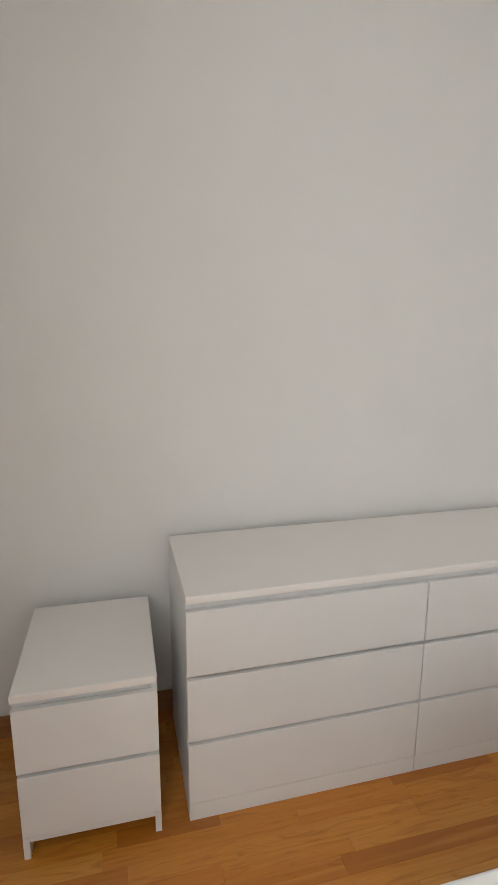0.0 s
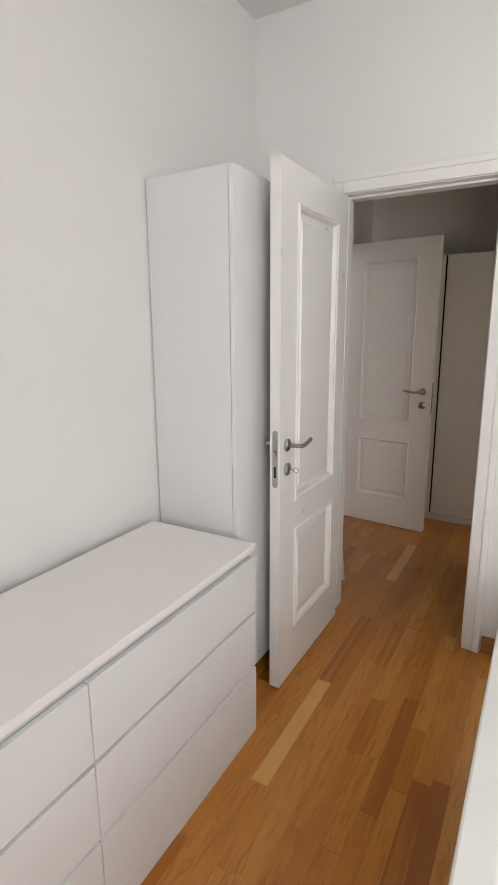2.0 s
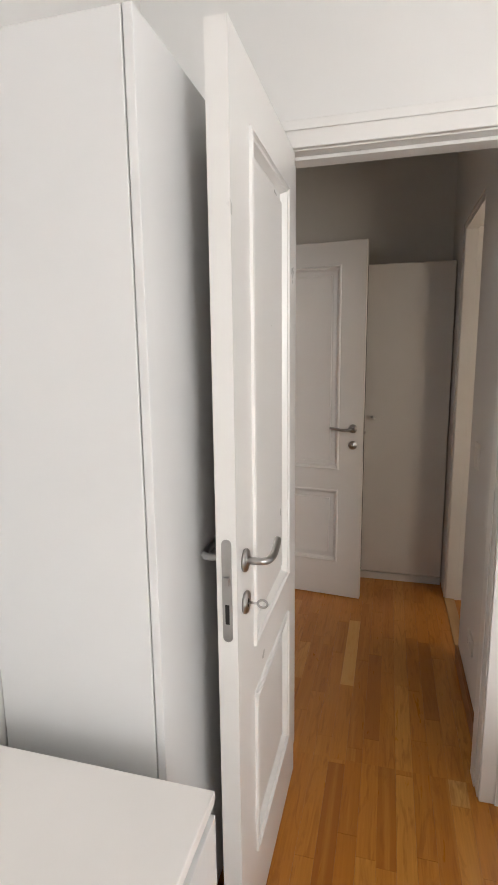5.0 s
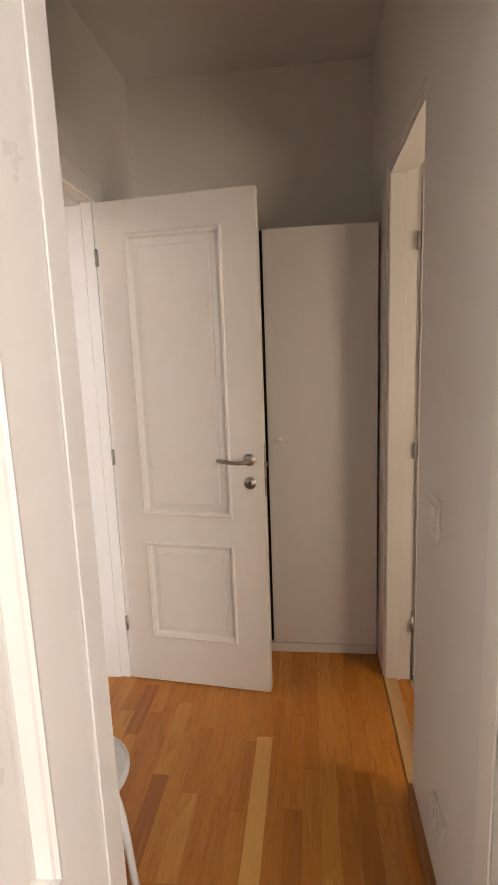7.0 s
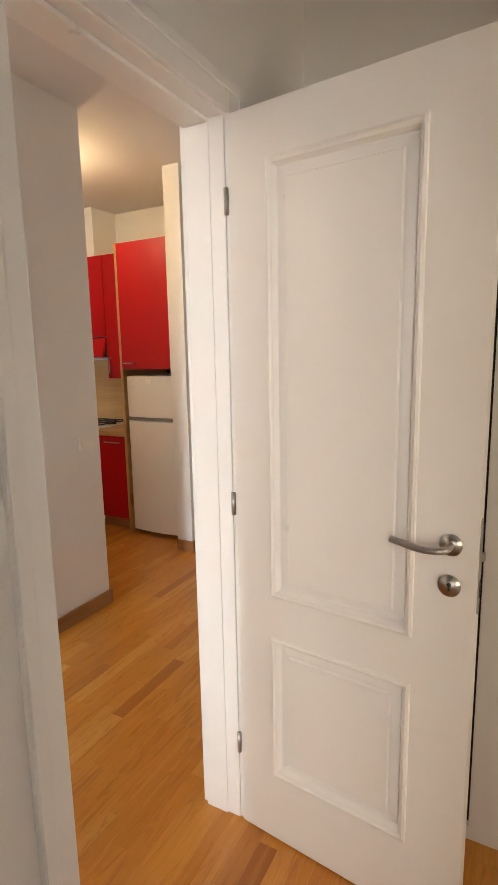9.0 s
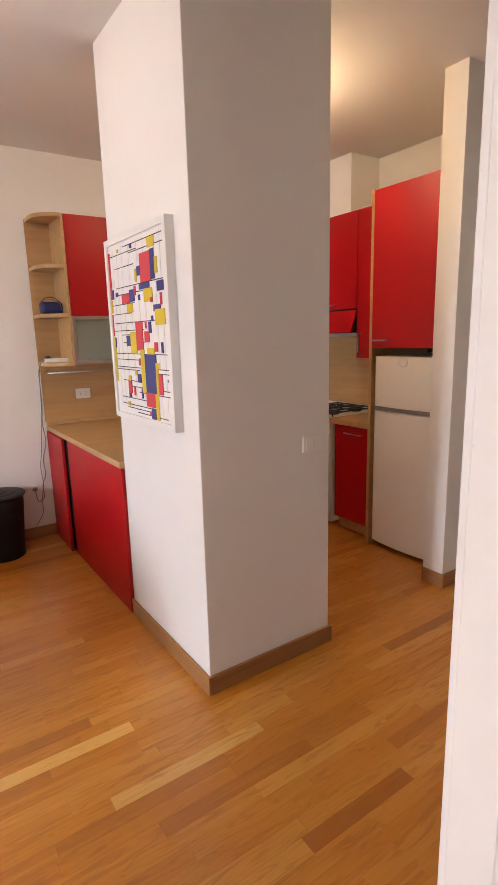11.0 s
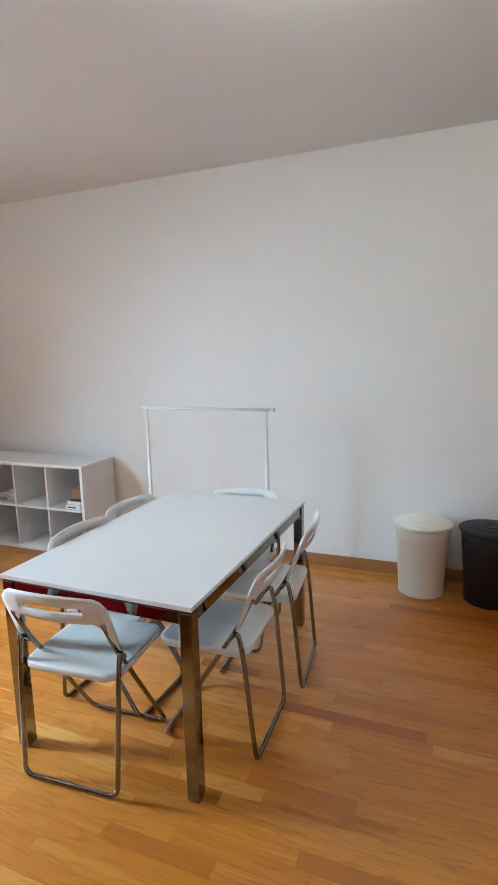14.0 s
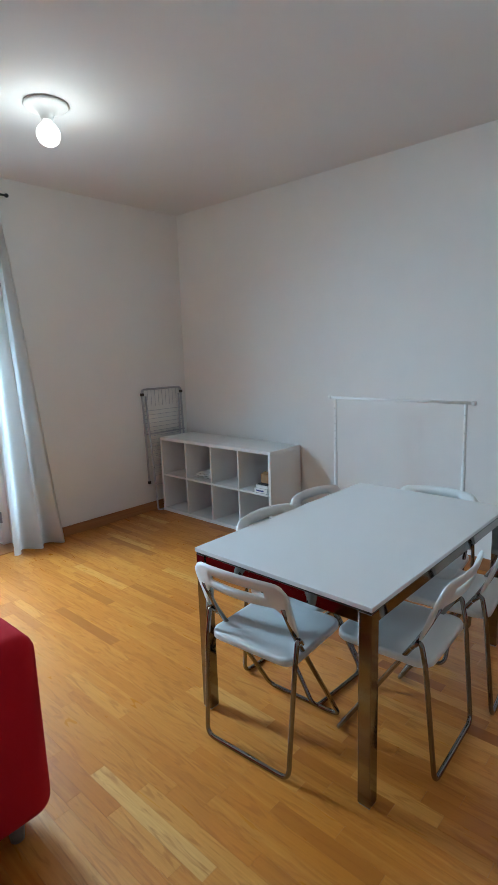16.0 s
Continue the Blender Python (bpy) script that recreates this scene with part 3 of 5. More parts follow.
# ------------------------------------------------------------- windows
win = thing("window_1", pose(-0.37, -0.30, 0), "white bedroom window with two casements", "window")
win["kind"] = "structure"
for y0, y1, z0, z1 in ((-0.67, -0.61, 0.88, 2.72), (0.61, 0.67, 0.88, 2.72), (-0.61, 0.61, 0.88, 0.95), (-0.61, 0.61, 2.65, 2.72), (-0.05, 0.05, 0.95, 2.65)):
    part("window_frame", box(-0.03, 0.03, y0, y1, z0, z1, 0.004), LACQ, win)
for y0, y1 in ((-0.61, -0.05), (0.05, 0.61)):
    p = part("pane", boxes((-0.004, 0.004, y0, y1, 0.95, 2.65)), PANE, win)
    p.visible_shadow = False

bal = thing("window_2", pose(-0.20, 0, 0), "white glazed balcony door with moulded kick panels", "balcony door")
bal["kind"] = "structure"
for y0, y1, z0, z1 in ((4.425, 4.49, 0, 2.70), (3.15, 3.215, 0, 2.70), (3.215, 4.425, 2.65, 2.70)):
    part("window_frame", box(-0.05, 0.03, y0, y1, z0, z1, 0.004), LACQ, bal)
for y0, y1 in ((3.83, 4.422), (3.218, 3.826)):
    leaf = part("leaf", boxes((-0.02, 0.035, y0, y0 + 0.075, 0.03, 2.648), (-0.02, 0.035, y1 - 0.075, y1, 0.03, 2.648), (-0.02, 0.035, y0 + 0.075, y1 - 0.075, 0.03, 0.14), (-0.02, 0.035, y0 + 0.075, y1 - 0.075, 0.45, 0.57), (-0.02, 0.035, y0 + 0.075, y1 - 0.075, 2.575, 2.648)), LACQ, bal)
    part("kick_panel", boxes((-0.005, 0.018, y0 + 0.076, y1 - 0.076, 0.141, 0.449)), LACQ, leaf)
    ring = moulded_ring(y0 + 0.07, y1 - 0.07, 0.135, 0.455, ((0, 0), (0.004, 0.007), (0.014, 0.006), (0.028, -0.016)))
    part("panel_moulding", moved(ring, Matrix.Translation((0.035, 0, 0)) @ pose(0, 0, 0, 0, 0, 90)), LACQ, leaf)
    bead = moulded_ring(y0 + 0.072, y1 - 0.072, 0.567, 2.578, ((0, 0), (0.003, 0.004), (0.010, 0.003), (0.018, -0.018)))
    part("glazing_bead", moved(bead, Matrix.Translation((0.035, 0, 0)) @ pose(0, 0, 0, 0, 0, 90)), LACQ, leaf)
    p = part("pane", boxes((0.002, 0.008, y0 + 0.076, y1 - 0.076, 0.571, 2.574)), PANE, leaf)
    p.visible_shadow = False
for hz in (0.20, 1.22, 2.42):
    part("hinge", cyl(0.010, 0.010, hz, hz + 0.09, 12, 0.001, Matrix.Translation((0.042, 4.424, 0))), GREYSTEEL, bal, "dark steel hinge", True)
part("espagnolette", tube(rounded_path([(0.034, 3.87, 1.12), (0.075, 3.87, 1.12), (0.08, 3.80, 1.11)], 0.02), 0.008, 10), STEEL, bal, "steel door handle", True)
part("threshold", box(-0.25, 0.24, 3.15, 4.49, -0.03, 0.006, 0.003), SKIRT, bal, "worn wooden threshold")

# ------------------------------------------------------------- bedroom
def drawer_chest(name, m, w, d, h, rows, cols, plinth, label, category, legs=False):
    """Foil-covered chest with its front at local y = 0 and its back at y = d, x from 0 to w."""
    root = thing(name, m, label, category)
    # top in the lightened foil, so it looks lit from above
    part("top", box(0, w, 0, d, h - 0.024, h, 0.0025), FOILTOPLIT, root)
    for a, b in ((0.0005, 0.018), (w - 0.018, w - 0.0005)):
        part("side_panel", box(a, b, 0.020, d - 0.001, 0, h - 0.0245, 0.001), FOIL, root)
    part("back_panel", boxes((0.0185, w - 0.0185, d - 0.008, d - 0.002, 0.05, h - 0.025)), FOIL, root)
    # shade of the drawer gaps is put into the carcase's grey
    part("carcase", boxes((0.0185, w - 0.0185, 0.024, d - 0.009, plinth + 0.01, h - 0.026)), GROOVE, root, "carcase coloured grey as shade behind the drawer gaps")
    z0 = plinth + 0.002
    step = (h - 0.036 - z0) / rows
    cw = w / cols
    for c in range(cols):
        for r in range(rows):
            a, b = c * cw + (0.0005 if c == 0 else 0.002), (c + 1) * cw - (0.0005 if c == cols - 1 else 0.002)
            part("drawer_front", box(a, b, 0.0, 0.018, z0 + r * step + 0.0005, z0 + (r + 1) * step - 0.0125, 0.002), FOIL, root)
    if legs:
        part("bottom_rail", box(0.019, w - 0.019, 0.004, 0.020, plinth - 0.018, plinth - 0.001, 0.001), FOIL, root)
        for a, b in ((0.0, 0.019), (w - 0.019, w)):
            part("foot", box(a, b, 0.002, 0.0195, 0, plinth - 0.0005, 0.001), FOIL, root)
    else:
        for c in range(cols):
            part("plinth", box(c * cw + 0.001, (c + 1) * cw - 0.001, 0.0015, 0.0195, 0, plinth - 0.0005, 0.001), FOIL, root)
    return root


drawer_chest("dresser", pose(0.528, 1.857, 0), 1.602, 0.477, 0.78, 3, 2, 0.062, "white six-drawer dresser standing against the bedroom wall", "dresser")
drawer_chest("nightstand", pose(0.038, 1.850, 0, 0, 0, -0.6), 0.402, 0.482, 0.55, 2, 1, 0.075, "white two-drawer nightstand beside the dresser", "nightstand", True)

ward = thing("wardrobe", pose(2.236, 2.0, 0), "tall narrow white wardrobe behind the open door", "wardrobe")
WW, WH = 0.80, 2.088
for a, b in ((0.0, 0.018), (WW - 0.018, WW)):
    part("side_panel", box(a, b, 0.021, 0.383, 0.0, WH, 0.0015), FOIL, ward)
part("top_panel", box(0.0185, WW - 0.0185, 0.021, 0.383, WH - 0.018, WH, 0.001), FOIL, ward)
part("bottom_panel", box(0.0185, WW - 0.0185, 0.021, 0.383, 0.08, 0.098, 0.001), FOIL, ward)
part("back_panel", boxes((0.0185, WW - 0.0185, 0.376, 0.382, 0.098, WH - 0.019)), FOIL, ward)
for a, b in ((0.0, WW / 2 - 0.0015), (WW / 2 + 0.0015, WW)):
    part("wardrobe_door", box(a, b, 0.0, 0.018, 0.082, WH, 0.002), FOIL, ward)
# dark sheet standing in for the shade under the wardrobe
part("kick_shade", boxes((0.019, WW - 0.019, 0.12, 0.13, 0.0, 0.079)), DARK, ward)

# wire hangers hung on the wardrobe behind the door
hang = thing("coat_hanger", pose(2.62, 1.965, 1.0), "dark wire coat hangers on the wardrobe door", "hanger")
for i in range(3):
    dx = i * 0.012
    part("wire", tube(rounded_path([(dx, 0.0, 0.17), (-0.01 + dx, -0.02, 0.10), (0.02 + dx, -0.015, 0.02), (0.05 + dx, 0.0, 0.0), (0.02 + dx, 0.01, 0.12)], 0.02), 0.003, 6), IRON, hang, "", True)
part("hook", cyl(0.012, 0.012, 0, 0.035, 14, 0.002, Matrix.Translation((0.01, 0.034, 0.17)) @ pose(0, 0, 0, 90)), IRON, hang, "", True)

bed = thing("bed", pose(0.78, 1.058, 0), "white wooden double bed frame with an unmade bare mattress", "bed")
BL = 2.05
part("footboard", box(0.0, 1.61, -0.07, 0.0, 0.0, 0.662, 0.006), LACQ, bed)
part("headboard", box(0.0, 1.61, -BL, -BL + 0.06, 0.0, 0.95, 0.006), LACQ, bed)
for a, b in ((0.0, 0.035), (1.575, 1.61)):
    part("side_rail", box(a, b, -BL + 0.0605, -0.0705, 0.20, 0.60, 0.005), LACQ, bed)
part("slat_base", boxes((0.036, 1.574, -BL + 0.062, -0.072, 0.30, 0.36)), BEECH, bed)
mat_ = thing("mattress", pose(0.78, 1.058, 0), "bare quilted grey-white mattress in clear wrap with white piping", "mattress")
bm = slab(round_rect(0.06, 1.55, -BL + 0.08, -0.115, 0.09, 6), 0.362, 0.565, 0.03)
part("ticking", bm, MATTRESS, mat_, "", True)
rim = [(x, y, 0.562) for x, y in round_rect(0.066, 1.544, -BL + 0.086, -0.121, 0.085, 6)]
part("piping", tube(rim, 0.014, 8, closed=True), PIPING, mat_, "white piping along the rim", True)
for i in range(2):
    bm = tube([(0.08 + 0.2 * i + random.uniform(0, .05), -0.112, 0.50), (0.12 + 0.2 * i, -0.100, 0.545), (0.15 + 0.2 * i, -0.14, 0.572), (0.2 + 0.2 * i, -0.20 - random.uniform(0, .06), 0.568)], 0.006, 5, flat=0.35)
    part("wrap_fold", bm, FILM, mat_, "creased clear plastic wrap", True)

# ------------------------------------------------------------- hall
clo = thing("hall_wardrobe", pose(4.825, 0, 0), "tall flat white wardrobe at the end of the hall", "wardrobe")
part("body", boxes((0.0215, 0.32, 1.217, 2.40, 0.05, 2.06)), FOIL, clo)
part("plinth", box(0.010, 0.30, 1.218, 2.40, 0.0, 0.049, 0.001), FOIL, clo)
for a, b in ((1.219, 1.731), (1.745, 2.40)):
    dd = part("wardrobe_door", box(0.0, 0.018, a, b, 0.058, 2.06, 0.002), FOIL, clo)
    ky = b - 0.055 if a < 1.5 else a + 0.05
    part("knob", moved(lathe([(0.004, 0.0), (0.007, 0.006), (0.014, 0.014), (0.015, 0.022), (0.010, 0.028), (0.002, 0.030)], 18), Matrix.Translation((0.0, ky, 1.11)) @ pose(0, 0, 0, 0, -90)), PLASTIC, dd, "round white knob", True)
# dark strip painting the shade between the two doors
part("gap", boxes((0.0188, 0.0212, 1.7315, 1.7445, 0.058, 2.058)), DARK, clo)


def plate(name, m, w, h, label, rockers=1):
    root = thing(name, m, label, "switch" if "switch" in name else "socket")
    part("cover", moved(slab(round_rect(-w / 2, w / 2, -h / 2, h / 2, 0.006, 3), 0, 0.009, 0.002), pose(0, 0, 0, 90)), CREAM, root)
    for i in range(rockers):
        a = -w * 0.36 + i * w * 0.72 / rockers
        part("rocker", box(a + 0.001, a + w * 0.72 / rockers - 0.001, -0.0115, -0.0088, -h * 0.29, h * 0.29, 0.001), CREAM if "socket" not in name else PLASTIC, root)
        if "socket" in name:
            for k in (-1, 0, 1):
                c = a + w * 0.36 / rockers
                part("pin_hole", cyl(0.0028, 0.0028, 0, 0.0006, 8, 0, Matrix.Translation((c, -0.0114, k * 0.011)) @ pose(0, 0, 0, 90)), DARK, root)
    return root


plate("light_switch", pose(3.72, HALL_S, 1.09, 0, 0, 180), 0.085, 0.115, "cream light switch on the hall wall", 2)
plate("wall_socket", pose(3.60, HALL_S, 0.30, 0, 0, 180), 0.115, 0.075, "cream wall socket low on the hall wall", 2)
plate("light_switch", pose(5.465, 3.897, 1.038), 0.115, 0.078, "cream light switch on the pillar", 2)

stool = thing("stool", pose(3.53, 2.185, 0, 0, 0, 30), "white stackable stool with a round holed plastic seat", "stool")


def holed_seat(r_out, holes, r_mid, r_hole, z0, z1):
    """A round seat with a ring of oval holes, a rounded rim and a slightly raised middle."""
    bm = bmesh.new()
    n, ra, rb = 4, r_mid - 0.024, r_mid + 0.024
    m = holes * n
    lo, hi = {}, {}

    def ring(key, r, za, zb):
        for store, z in ((lo, za), (hi, zb)):
            store[key] = [bm.verts.new((r * math.cos(2 * math.pi * i / m), r * math.sin(2 * math.pi * i / m), z)) for i in range(m)]

    for key, r, drop in (("c", 0.020, 0.0), ("a", ra, 0.0), ("b", rb, 0.001), ("d", r_out - 0.012, 0.003), ("e", r_out, 0.011)):
        ring(key, r, z0 + (0.004 if key == "e" else 0.0), z1 - drop)
    for store, flip in ((hi, False), (lo, True)):
        def face(*vs):
            bm.faces.new(vs[::-1] if flip else vs)
        face(*store["c"])
        for p, q in (("c", "a"), ("b", "d"), ("d", "e")):
            for i in range(m):
                face(store[p][i], store[q][i], store[q][(i + 1) % m], store[p][(i + 1) % m])
        store["holes"] = []
        for k in range(holes):
            ids = [(k * n + i) % m for i in range(n + 1)]
            edge = [store["b"][i] for i in ids] + [store["a"][i] for i in reversed(ids)]
            mid = 2 * math.pi * (k + 0.5) / holes
            cx, cy = r_mid * math.cos(mid), r_mid * math.sin(mid)
            loop = []
            for v in edge:
                t = math.atan2(v.co.y - cy, v.co.x - cx) - mid
                u, w = 0.9 * r_hole * math.cos(t), 1.3 * r_hole * math.sin(t)
                loop.append(bm.verts.new((cx + u * math.cos(mid) - w * math.sin(mid), cy + u * math.sin(mid) + w * math.cos(mid), v.co.z)))
            c = len(edge)
            for i in range(c):
                face(edge[i], edge[(i + 1) % c], loop[(i + 1) % c], loop[i])
            store["holes"].append(loop)
    for i in range(m):
        bm.faces.new((hi["e"][i], lo["e"][i], lo["e"][(i + 1) % m], hi["e"][(i + 1) % m]))
    for a, b in zip(hi["holes"], lo["holes"]):
        for i in range(len(a)):
            bm.faces.new((a[i], a[(i + 1) % len(a)], b[(i + 1) % len(a)], b[i]))
    bmesh.ops.recalc_face_normals(bm, faces=bm.faces)
    return bm


part("seat", holed_seat(0.161, 8, 0.085, 0.0125, 0.434, 0.446), PLASTIC, stool, "white plastic seat with oval holes")
for k in range(4):
    a = radians(45 + 90 * k)
    c, s = math.cos(a), math.sin(a)
    part("leg", tube(rounded_path([(0.118 * c, 0.118 * s, 0.422), (0.150 * c, 0.150 * s, 0.415), (0.165 * c, 0.165 * s, 0.36), (0.205 * c, 0.205 * s, 0.0)], 0.05), 0.0105, 10), WHITEMETAL, stool, "white steel tube", True)

# ------------------------------------------------------------- living room: table and chairs
tab = thing("dining_table", pose(3.42, 4.110, 0) @ pose(0, 0, 0, 0, 0, -0.55) @ pose(-3.42, -4.115, 0), "white gloss dining table on square chrome legs", "table")
TX0, TX1, TY0, TY1, TZ = 2.590, 3.420, 4.115, 5.445, 0.737
part("tabletop", box(TX0, TX1, TY0, TY1, TZ - 0.018, TZ, 0.0025), GLOSSTOP, tab)
part("top_frame", boxes((TX0 + 0.006, TX1 - 0.006, TY0 + 0.006, TY1 - 0.006, TZ - 0.026, TZ - 0.0185)), BLACKMETAL, tab, "dark sub-frame under the top")
for x0, y0 in ((TX0 + 0.004, TY0 + 0.004), (TX1 - 0.052, TY0 + 0.004), (TX0 + 0.004, TY1 - 0.052), (TX1 - 0.052, TY1 - 0.052)):
    lg = part("leg", box(x0, x0 + 0.048, y0, y0 + 0.048, 0.006, TZ - 0.0265, 0.0025), CHROME, tab, "square chrome leg")
    part("glide", box(x0 + 0.003, x0 + 0.045, y0 + 0.003, y0 + 0.045, 0, 0.0058, 0.001), GREYSTEEL, lg)
for s in ((TX0 + 0.053, TX1 - 0.053, TY0 + 0.010, TY0 + 0.030), (TX0 + 0.053, TX1 - 0.053, TY1 - 0.030, TY1 - 0.010), (TX0 + 0.010, TX0 + 0.030, TY0 + 0.053, TY1 - 0.053), (TX1 - 0.030, TX1 - 0.010, TY0 + 0.053, TY1 - 0.053)):
    part("apron", box(*s, TZ - 0.072, TZ - 0.027, 0.002), CHROME, tab, "chrome rail")


def folding_chair(m):
    """Sitter faces local +y; feet at y = -0.21 and 0.21."""
    root = thing("folding_chair", m, "white plastic folding chair on a chrome tube frame", "chair", "folding chairs round the table")
    r = 0.0095
    fx, bx = 0.185, 0.198
    # long frame: from the backrest down to the floor bar in front
    a = rounded_path([(-fx, -0.198, 0.665), (-fx, -0.140, 0.545), (-fx + 0.004, 0.205, r), (fx - 0.004, 0.205, r), (fx, -0.140, 0.545), (fx, -0.198, 0.665)], 0.045)
    part("long_frame", tube(a, r, 10), CHROME, root, "chrome tube frame", True)
    # short frame: hinged on the long one, down to the floor bar behind
    b = rounded_path([(-bx - 0.006, -0.112, 0.502), (-bx - 0.010, -0.146, 0.538), (-bx - 0.010, -0.166, 0.44), (-bx, -0.205, r), (bx, -0.205, r), (bx + 0.010, -0.166, 0.44), (bx + 0.010, -0.146, 0.538), (bx + 0.006, -0.112, 0.502)], 0.04)
    part("short_frame", tube(b, r, 10), CHROME, root, "chrome tube frame", True)
    for s in (-1, 1):
        part("pivot", cyl(0.008, 0.008, -0.012, 0.012, 12, 0.001, Matrix.Translation((s * 0.197, -0.114, 0.502)) @ pose(0, 0, 0, 0, 90)), STEEL, root, "", True)
    part("stretcher", tube([(-0.178, 0.05, 0.418), (0.178, 0.05, 0.418)], 0.007, 8), CHROME, root, "", True)
    # moulded seat, slightly dished, with a turned-down rim
    bm = bmesh.new()
    out = round_rect(-0.198, 0.198, -0.175, 0.205, 0.055, 6)
    levels = ((0.972, 0.424), (1.0, 0.430), (1.0, 0.446), (0.985, 0.4525), (0.93, 0.4535), (0.75, 0.450), (0.45, 0.446), (0.12, 0.445))
    loops = [[bm.verts.new((x * k, 0.015 + (y - 0.015) * k, z)) for x, y in out] for k, z in levels]
    for p, q in zip(loops, loops[1:]):
        for i in range(len(out)):
            bm.faces.new((p[i], p[(i + 1) % len(out)], q[(i + 1) % len(out)], q[i]))
    bm.faces.new(loops[-1])
    bm.faces.new(list(reversed(loops[0])))
    part("seat", bm, PLASTIC, root, "white moulded plastic seat", True)
    # curved backrest with a hand slot: four panels round the slot
    bm = bmesh.new()
    cols = 20

    def droop_of(u):
        return 0.118 * (max(0.0, abs(u) - 0.74) / 0.26) ** 1.3

    def curve(u, v, off):
        x = u * 0.212
        y = -0.196 - 0.040 * (1 - u * u) - (v - 0.5) * 0.034 + 0.30 * droop_of(u) * (1 - v) + off
        droop = droop_of(u)
        z = 0.660 - droop * (1 - v) + v * (0.112 - 0.014 * u * u - 0.030 * max(0.0, (abs(u) - 0.8) / 0.2) ** 2)
        return (x, y, z)
    vs = [0.0, 0.14, 0.36, 0.62, 0.88, 1.0]
    grid = {}
    for s, off in ((0, -0.008), (1, 0.008)):
        for i in range(cols + 1):
            for j, v in enumerate(vs):
                edge = 0.45 if j in (0, len(vs) - 1) else 1.0
                grid[s, i, j] = bm.verts.new(curve(-1 + 2 * i / cols, v, off * edge))
    open_cells = {(i, 2) for i in range(4, cols - 4)}
    for i in range(cols):
        for j in range(len(vs) - 1):
            if (i, j) in open_cells:
                continue
            bm.faces.new((grid[0, i, j], grid[0, i + 1, j], grid[0, i + 1, j + 1], grid[0, i, j + 1]))
            bm.faces.new((grid[1, i, j], grid[1, i, j + 1], grid[1, i + 1, j + 1], grid[1, i + 1, j]))
    bm.edges.ensure_lookup_table()
    for i in range(cols):
        bm.faces.new((grid[0, i, 0], grid[1, i, 0], grid[1, i + 1, 0], grid[0, i + 1, 0]))
        k = len(vs) - 1
        bm.faces.new((grid[0, i, k], grid[0, i + 1, k], grid[1, i + 1, k], grid[1, i, k]))
    for j in range(len(vs) - 1):
        bm.faces.new((grid[0, 0, j], grid[0, 0, j + 1], grid[1, 0, j + 1], grid[1, 0, j]))
        bm.faces.new((grid[0, cols, j], grid[1, cols, j], grid[1, cols, j + 1], grid[0, cols, j + 1]))
    a0, a1 = 4, cols - 4
    for i in range(a0, a1):
        bm.faces.new((grid[0, i, 2], grid[0, i + 1, 2], grid[1, i + 1, 2], grid[1, i, 2]))
        bm.faces.new((grid[0, i, 3], grid[1, i, 3], grid[1, i + 1, 3], grid[0, i + 1, 3]))
    bm.faces.new((grid[0, a0, 2], grid[1, a0, 2], grid[1, a0, 3], grid[0, a0, 3]))
    bm.faces.new((grid[0, a1, 2], grid[0, a1, 3], grid[1, a1, 3], grid[1, a1, 2]))
    bmesh.ops.recalc_face_normals(bm, faces=bm.faces)
    part("backrest", bm, PLASTIC, root, "white curved plastic backrest with a hand slot", True)
    return root


first = folding_chair(pose(2.925, 4.225, 0, 0, 0, 3.5))
for x, y, a in ((3.325, 4.547, 92), (3.357, 5.012, 95.5), (2.79, 4.60, -93), (2.765, 5.04, -96), (3.09, 5.245, 186)):
    copy_thing(first, pose(x, y, 0, 0, 0, a))

# ------------------------------------------------------------- cube shelf and what lies in it
shelf = thing("cube_shelf", pose(0.135, 5.885, 0), "low white shelf unit with eight open cubes, nearly empty", "shelf")
SW, SD, SH = 1.40, 0.405, 0.735
part("top", box(0, SW, 0, SD, SH - 0.026, SH, 0.0015), FOIL, shelf)
part("bottom", box(0, SW, 0, SD, 0.0, 0.030, 0.0015), FOIL, shelf)
for a, b in ((0, 0.026), (SW - 0.026, SW)):
    part("side_panel", box(a, b, 0, SD, 0.0305, SH - 0.0265, 0.0015), FOIL, shelf)
for k in (1, 2, 3):
    c = 0.026 + k * (SW - 0.052) / 4
    part("upright", box(c - 0.008, c + 0.008, 0.003, SD - 0.006, 0.0305, SH - 0.0265, 0.001), FOIL, shelf)
for k in range(4):
    c0, c1 = 0.026 + k * (SW - 0.052) / 4 + 0.0085, 0.026 + (k + 1) * (SW - 0.052) / 4 - 0.0085
    part("shelf_board", box(c0, c1, 0.003, SD - 0.006, 0.358, 0.376, 0.001), FOIL, shelf)
part("back_panel", boxes((0.0265, SW - 0.0265, SD - 0.0055, SD - 0.001, 0.031, SH - 0.027)), FOIL, shelf)

cell = (SW - 0.052) / 4
papers = thing("crumpled_cloth", pose(0.135 + 0.026 + cell + 0.05, 5.93, 0.377), "crumpled white cloth lying in the shelf", "cloth")
for k in range(3):
    bm = bmesh.new()
    bmesh.ops.create_grid(bm, x_segments=14, y_segments=10, size=0.5)
    for v in bm.verts:
        x, y = v.co.x, v.co.y
        v.co = Vector((0.12 + x * 0.22, 0.12 + y * 0.20, 0.006 + 0.016 * k + 0.030 * (noise.noise(Vector((x * 4 + k * 7, y * 4, 0))) + 0.75) * max(0, 1 - (2 * abs(x)) ** 3)))
    sol = bmesh.ops.solidify(bm, geom=list(bm.faces), thickness=0.003)
    part("fold", bm, PAPER, papers, "", True)
